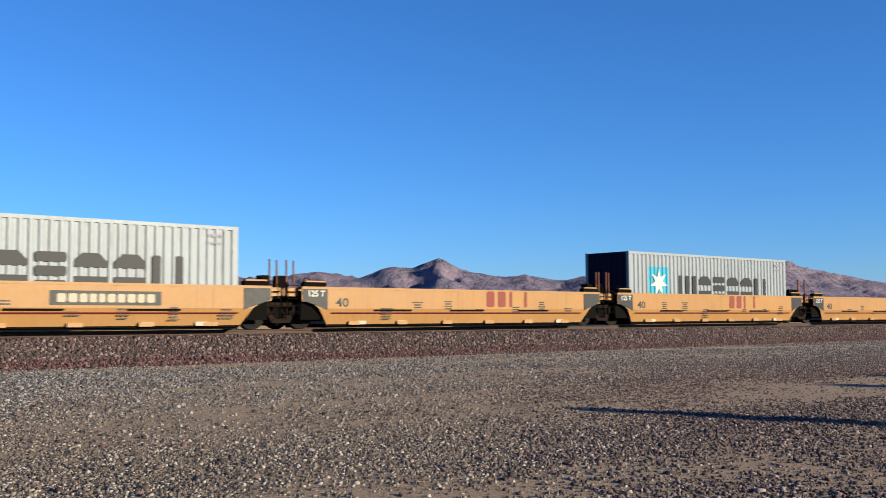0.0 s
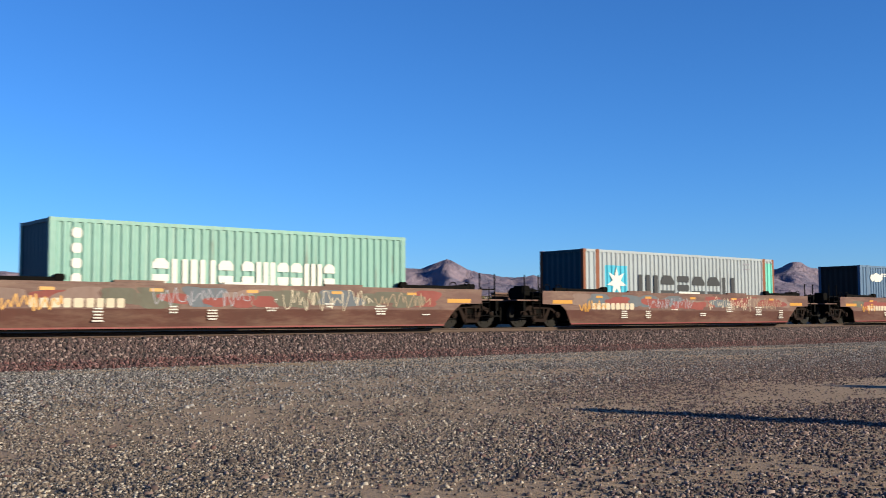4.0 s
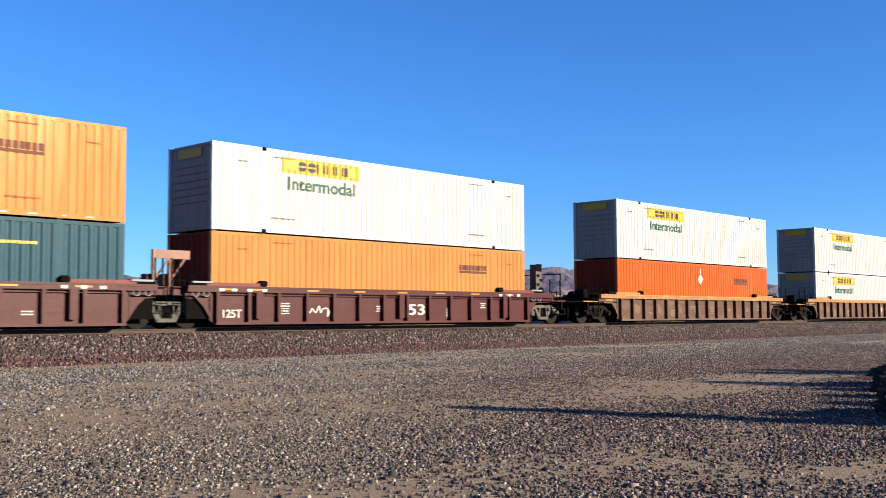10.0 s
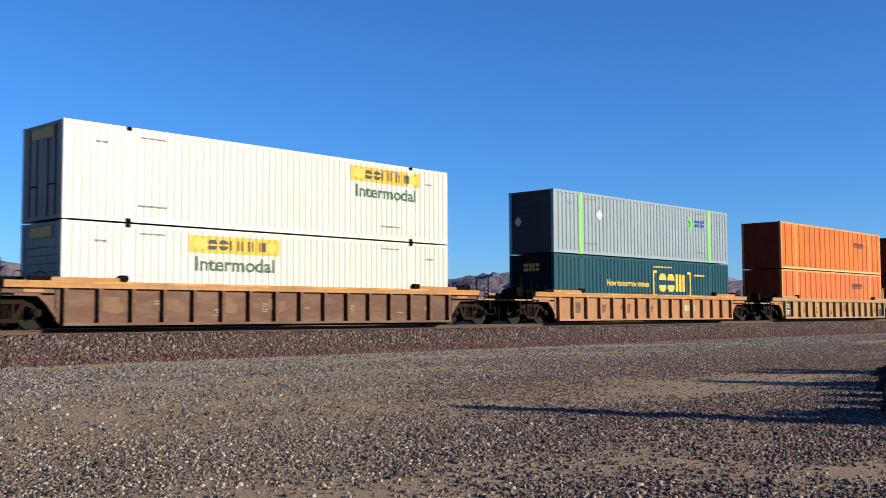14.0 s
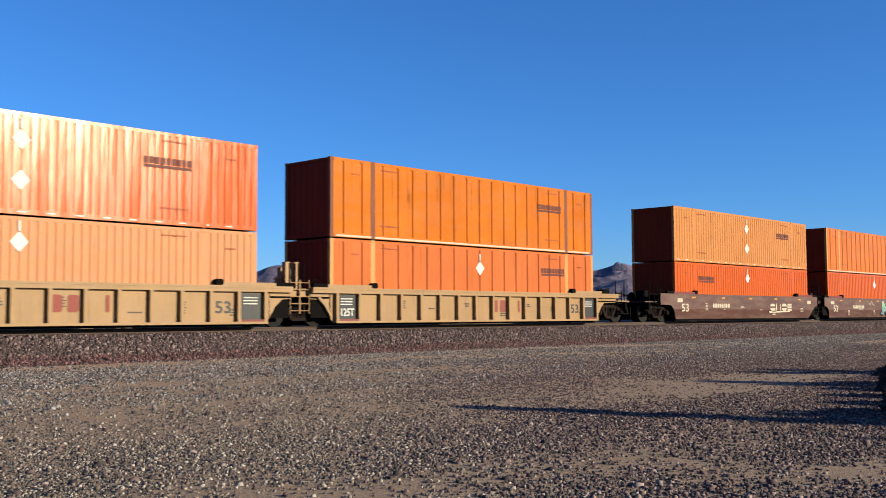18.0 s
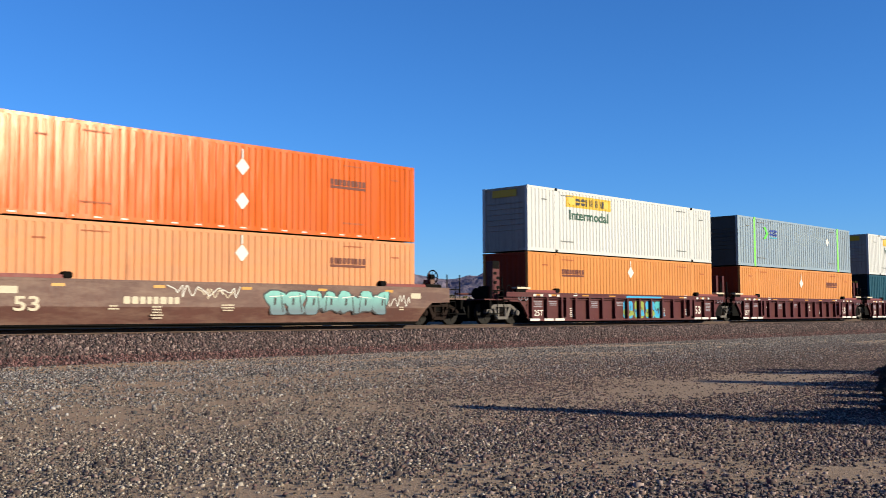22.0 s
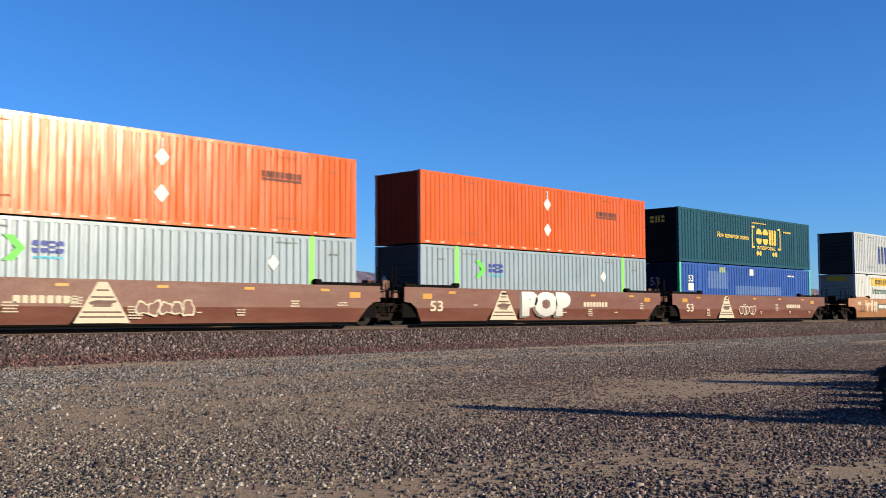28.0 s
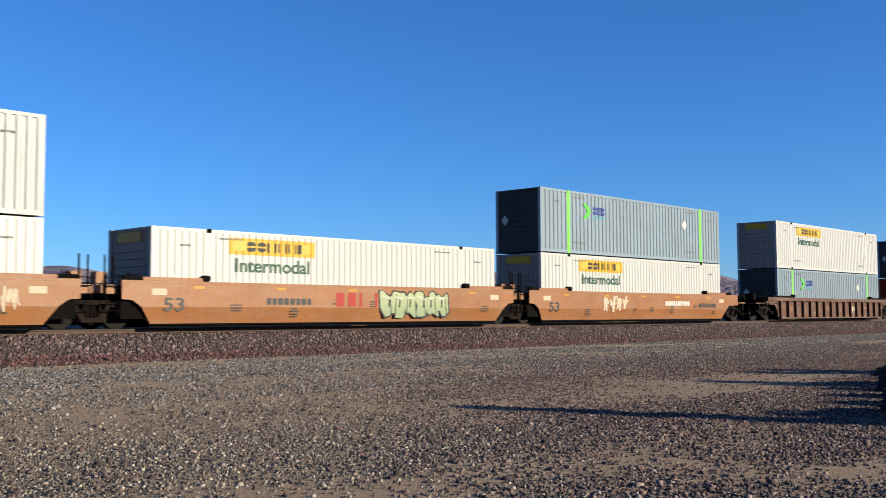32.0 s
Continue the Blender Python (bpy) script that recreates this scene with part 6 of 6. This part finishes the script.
        stick(car, "graffiti", Geo().slab(-1.6, 1.6, -0.003, 0, -0.07, 0.07, 0.02), M["azure_ink"], 9.0, 1.27, half, -1.4955)
    notices(car, half, -1.338, seed, "white_ink", False, clear=(0.7, 4.4, 9.31, 14.48) if not white_sill else (0.61, 4.8, 7.4, 14.48, 15.5))
    return car


def tan_car(s, left, right, seed, panels=True):
    half = 8.08
    car = well_car(s, half, "ribbed", "car_tan", left, right, "sand-coloured well car with ribbed sides and dark notice panels", 1.37, rib_step=1.0, guide="car_tan", stanchion=True, step="car_tan")
    for u, text in ((0.61, "125T"), (15.55, "")):
        ob = stick(car, "notice_panel", Geo().slab(-0.42, 0.42, -0.004, 0, -0.44, 0.44, 0.01), M["panel_grey"], u, 0.68, half, -1.339, "dark grey notice panel")
        if text:
            part("lettering", lettering(text, 0.62, 0.28, M["white_ink"]), None, ob, at=shift(0.06, -0.006, -0.18))
        for i in range(3):
            tagged(part("notice", blocks(0.55, 0.045, 7, seed + i, False), M["white_ink"], ob, at=shift(0, -0.005, 0.3 - 0.1 * i)), kind="stuff")
        stick(car, "sill_plate", Geo().slab(-0.6, 0.6, -0.003, 0, -0.05, 0.05, 0.01), M["sill_red"], u, 0.21, half, -1.496)
    stick(car, "lettering", lettering("53", 0.6, 0.4, M["panel_grey"]), None, 14.48, 0.66, half, -1.339)
    name_row(car, "emblem_block", 1.8, 0.5, "iih", 0.25, M["dull_red"], shift(9.6 - half, -1.339 - 0.002, 0.75), "faded red emblem block")
    notices(car, half, -1.338, seed, "panel_grey", False)
    return car


def smooth_car(s, paint, left, right, label, seed, text="cream_ink", guide="dark_steel", number=4.6):
    half = 8.08
    car = well_car(s, half, "smooth", paint, left, right, label, 1.46, guide=guide)
    stick(car, "lettering", lettering("53", 0.74, 0.42, M[text]), None, 0.72, 0.74, half, SMOOTH_UP, "large stencilled figures")
    stuff_stick(car, "number_strip", blocks(1.9, 0.22, 8, seed, False), M[text], number, 0.86, half, SMOOTH_UP)
    notices(car, half, SMOOTH_UP, seed, text, True, 1.28)
    for u in (0.2, 2 * half - 0.2):
        stick(car, "notice_plate", Geo().slab(-0.26, 0.26, -0.003, 0, -0.1, 0.1, 0.02), M["reflector" if paint == "car_red" else "cream_ink"], u, 1.12, half, SMOOTH_UP)
    return car


def strokes(car, width, height, count, seed, material, u, z, half, label):
    """Brushed letters: each two or three leaning tapered strokes and a bar, as one part."""
    rng = random.Random(seed)
    for i in range(count):
        w, h = width / count * 0.42, height / 2
        g = Geo()
        for k in range(3):
            x0, x1, t = rng.uniform(-w, w), rng.uniform(-w, w), width / count * rng.uniform(0.15, 0.26)
            z0, z1 = -h * rng.uniform(0.6, 1.0), h * rng.uniform(0.5, 1.0)
            g.prism([(x0 - t * 0.4, z0), (x0 + t * 0.4, z0), (x1 + t, z1 - 0.1 * h), (x1 - t * 0.6, z1)], -0.0015 - 0.0004 * k, 0)
        b = rng.uniform(-0.3, 0.3) * h
        g.prism([(-w, b - 0.1 * h), (w, b + 0.02 * h), (w, b + 0.32 * h), (-w, b + 0.18 * h)], -0.003, 0)
        stick(car, "graffiti", g, material, u - width / 2 + width * (i + 0.5) / count, z, half, SMOOTH_UP - 0.004, label)


def pyramid(car, u, half):
    g = Geo().prism([(-0.9, -0.6), (0.9, -0.6), (0.14, 0.62), (-0.14, 0.62)], -0.003, 0)
    stick(car, "graffiti", g, M["cream_ink"], u, 0.78, half, SMOOTH_UP, "cream pyramid graffiti")
    for z, w in ((-0.42, 0.72), (-0.28, 0.62), (0.36, 0.2), (0.16, 0.36)):
        stick(car, "graffiti_line", Geo().slab(-w, w, -0.003, 0, -0.025, 0.025, 0.01), M["car_brown"], u, 0.78 + z, half, SMOOTH_UP - 0.004)
    stick(car, "graffiti_line", spray(0.7, 0.2, 1, 5), M["car_brown"], u, 0.75, half, SMOOTH_UP - 0.004)


def build_cars():
    # five-unit car of forty-foot wells
    for i in range(5):
        yellow_car(9.6 + 15.42 * i, "joint", "joint" if i < 4 else "end", 100 + i, ttx=i in (1, 2, 3), number=i in (0, 4))
    # brown single cars
    for i, s in enumerate((92.18, 114.23, 136.28)):
        c = brown_single(s, 200 + 11 * i)
        if i == 2:
            brake_stand(c, 9.3, 1, M["car_brown"])
    c = ribbed_single(157.24, "car_umber", "chord_yellow", "worn ochre well car with forty-foot well and yellow top chord", 230, 6.1, 1.55)
    brake_stand(c, 8.1, 1, M["valve_yellow"], 2.2, M["valve_yellow"])
    # maroon three-unit car
    for i, s in enumerate((178.8, 198.2, 217.54)):
        c = maroon_car(s, "end" if i == 0 else "joint", "end" if i == 2 else "joint", 240 + i)
        if i in (0, 2):
            x = -9.9 if i == 0 else 9.5
            step_stand(c, x, M["truck_pale"])
            end_railing(c, -10.66 if i == 0 else 10.66)
    # rust-brown single cars
    for i, s in enumerate((240.9, 264.1, 287.4)):
        ribbed_single(s, "car_rust", "chord_yellow", "rust-brown well car with ribbed sides and worn yellow chord", 250 + 7 * i, word=i == 1)
    ribbed_single(310.68, "car_ochre", "chord_yellow", "worn ochre well car with ribbed sides and yellow top chord", 280)
    # tan three-unit car
    for i, s in enumerate((333.53, 352.91, 372.06)):
        tan_car(s, "end" if i == 0 else "joint", "end" if i == 2 else "joint", 300 + i)
    # brown three-unit car
    half = 8.08
    for i, s in enumerate((395.48, 414.88, 434.23)):
        c = smooth_car(s, "car_brown", "end" if i == 0 else "joint", "end" if i == 2 else "joint", "purplish brown well car with smooth folded sides" + (" and bubble graffiti" if i else ""), 320 + i, guide="sill_red")
        if i == 0:
            name_row(c, "emblem_block", 2.9, 0.42, "ohoe", 0.24, M["cream_ink"], shift(12.0 - half, SMOOTH_UP - 0.002, 0.80), "cream emblem block")
            stick(c, "emblem", Geo().prism([(-1.6, -0.05), (1.2, 0.02), (1.2, 0.08), (-1.6, 0.06)], -0.003, 0), M["cream_ink"], 12.0, 0.5, half, SMOOTH_UP)
        else:
            w = 4.4 if i == 1 else 5.6
            u = 11.05 if i == 1 else 11.7
            if i == 1:
                stick(c, "graffiti", lettering("NOKC", w, 1.1, M["teal_dark"], 0.11), None, u, 0.82, half, SMOOTH_UP, "dark teal letter outline")
                stick(c, "graffiti", lettering("NOKC", w * 0.97, 1.0, M["fade_green"], 0.075), None, u, 0.82, half, SMOOTH_UP - 0.004, "bubble letters fading from blue to green")
                for q in range(9):
                    stick(c, "graffiti_dot", Geo().slab(-0.07, 0.07, -0.002, 0, -0.07, 0.07, 0.045), M["cream_ink"], u - w * 0.52 + w * 1.04 * q / 8, 0.42 + 0.1 * ((q * 5) % 3), half, SMOOTH_UP - 0.008)
            else:
                tag_letters(c, w, 0.85, 7, 80 + i, M["ink"], u, 0.84, half, SMOOTH_UP, "dark graffiti outline", 0.04)
                tag_letters(c, w, 0.85, 7, 80 + i, M["fade_teal"], u, 0.84, half, SMOOTH_UP - 0.005, "slate and teal graffiti letters", -0.02, M["ink"])
            stick(c, "graffiti", scribble(1.3, 0.34, 4, 95 + i, 0.03), M["cream_ink"], 6.9, 1.1, half, SMOOTH_UP)
        if i == 2:
            stick(c, "graffiti", scribble(2.6, 0.4, 6, 97, 0.03), M["white_ink"], 6.5, 1.17, half, SMOOTH_UP)
            stick(c, "graffiti", scribble(1.1, 0.45, 3, 98, 0.03), M["white_ink"], 15.1, 0.95, half, SMOOTH_UP)
            brake_stand(c, 9.4, 1, M["car_brown"])
    # maroon three-unit car
    for i, s in enumerate((457.3, 476.76, 496.08)):
        c = maroon_car(s, "end" if i == 0 else "joint", "end" if i == 2 else "joint", 340 + i, True, i == 0, True)
        if i in (0, 2):
            step_stand(c, -9.8 if i == 0 else 9.6, M["car_maroon"])
    ribbed_single(519.38, "car_ochre", "chord_yellow", "worn ochre well car with ribbed sides and yellow top chord", 360, 8.08, 1.5)
    # red-brown three-unit car
    for i, s in enumerate((542.53, 562.05, 581.48)):
        c = smooth_car(s, "car_red", "end" if i == 0 else "joint", "end" if i == 2 else "joint", "red-brown well car with smooth sides and cream pyramid graffiti", 380 + i, number=(4.4, 11.5, 13.2)[i])
        pyramid(c, (6.1, 4.8, 4.7)[i], half)
        if i == 1:
            stick(c, "graffiti", lettering("POP", 3.5, 1.12, M["shadow_ink"], 0.09), None, 7.6, 0.80, half, SMOOTH_UP, "grey drop shadow of the letters")
            stick(c, "graffiti", lettering("POP", 3.5, 1.1, M["fade_grey"], 0.09), None, 7.78, 0.86, half, SMOOTH_UP - 0.004, "fat white bubble letters")
        else:
            tag_letters(c, 2.0, 0.55, 5, 130 + i, M["cream_ink"], (8.2, 0, 7.2)[i], 0.62, half, SMOOTH_UP, "cream outlined graffiti letters", -0.02)
            tag_letters(c, 2.0, 0.55, 5, 130 + i, M["car_red"], (8.2, 0, 7.2)[i], 0.62, half, SMOOTH_UP - 0.005, "", -0.075)
        if i == 0:
            brake_stand(c, -9.9, -1, M["car_red"])
    # burnt orange three-unit car
    for i, s in enumerate((604.96, 624.53, 643.88)):
        c = smooth_car(s, "car_copper", "end" if i == 0 else "joint", "end" if i == 2 else "joint", "burnt orange well car with smooth sides and graffiti", 400 + i, "panel_grey", "car_copper", (5.0, 5.2, 14.4)[i])
        if i == 0:
            strokes(c, 2.3, 0.95, 3, 140, M["cream_ink"], 2.3, 0.93, half, "cream brushed letters")
            tag_letters(c, 5.6, 1.05, 6, 141, M["teal_dark"], 11.8, 0.82, half, SMOOTH_UP, "", 0.05)
            tag_letters(c, 5.6, 1.05, 6, 141, M["fade_aqua"], 11.8, 0.82, half, SMOOTH_UP - 0.005, "lilac and turquoise graffiti letters", -0.04, M["teal_dark"])
            for q in range(4):
                stick(c, "graffiti_dot", Geo().slab(-0.12, 0.12, -0.002, 0, -0.06, 0.06, 0.04), M["reflector"], 10.6 + 0.9 * q, 0.98 - 0.05 * (q % 2), half, SMOOTH_UP - 0.016)
            for q in (8.9, 15.2):
                stick(c, "graffiti", scribble(0.5, 0.7, 4, int(q * 9), 0.05), M["cream_ink"], q, 0.86, half, SMOOTH_UP - 0.003)
            stick(c, "number_field", Geo().slab(-1.65, 1.65, -0.002, 0, -0.2, 0.2, 0.02), M["panel_grey"], 5.1, 0.9, half, SMOOTH_UP - 0.001)
            stuff_stick(c, "number_strip", blocks(2.9, 0.26, 10, 6, False), M["white_ink"], 5.1, 0.9, half, SMOOTH_UP - 0.006)
        if i == 1:
            name_row(c, "emblem_block", 2.0, 0.5, "iih", 0.25, M["red_ink"], shift(8.3 - half, SMOOTH_UP - 0.002, 0.95), "red emblem block")
            tag_letters(c, 3.6, 1.05, 6, 150, M["ink"], 11.3, 0.8, half, SMOOTH_UP, "", 0.04)
            tag_letters(c, 3.6, 1.05, 6, 150, M["fade_sage"], 11.3, 0.8, half, SMOOTH_UP - 0.005, "pale green graffiti letters", -0.03, M["ink"])
        if i == 2:
            strokes(c, 2.2, 0.8, 4, 160, M["cream_ink"], 5.6, 0.9, half, "pale brushed letters")
            stuff_stick(c, "number_strip", blocks(2.4, 0.24, 10, 6, False), M["white_ink"], 11.3, 0.95, half, SMOOTH_UP)
    ribbed_single(667.18, "car_rust", None, "rust-brown well car with ribbed sides", 420)
    ribbed_single(690.38, "car_rust", None, "rust-brown well car with ribbed sides", 430)


build_cars()


# ---- motion ----
SPEED = ((0, 19.12), (6, 19.06), (9, 18.85), (13, 18.78), (18.5, 18.5), (24, 18.58), (32, 18.55))


def travelled(t):
    """How far the train has gone at t seconds: its speed eases from 19.1 to 18.5 m/s."""
    d = 0.0
    for (t0, v0), (t1, v1) in zip(SPEED, SPEED[1:]):
        if t <= t0:
            break
        u = min(t, t1)
        v = v0 + (v1 - v0) * (u - t0) / (t1 - t0)
        d += (v0 + v) / 2 * (u - t0)
    return d


def motions():
    times = [2.0 * i for i in range(17)]
    for ob, x in CARS:
        walk(ob, [(t, pose(x - travelled(t), YC, RAIL)) for t in times])
    for ob, x in CARGO:
        z = ob.location.z
        walk(ob, [(t, pose(x - travelled(t), YC, z)) for t in times])
    # every wheelset turns alike, so those at one end of a truck share one action
    first = {}
    for ob, x in WHEELSETS:
        if x in first:
            ob.rotation_mode = "QUATERNION"
            ob.animation_data_create()
            ob.animation_data.action = first[x].animation_data.action
            ob.animation_data.action_slot = first[x].animation_data.action_slot
        else:
            first[x] = ob
            rows = []
            for k in range(961):
                t = k / 30
                rows.append((t, shift(x, 0, WHEEL) @ Matrix.Rotation(-travelled(t) / WHEEL, 4, "Y")))
            walk(ob, rows)


motions()
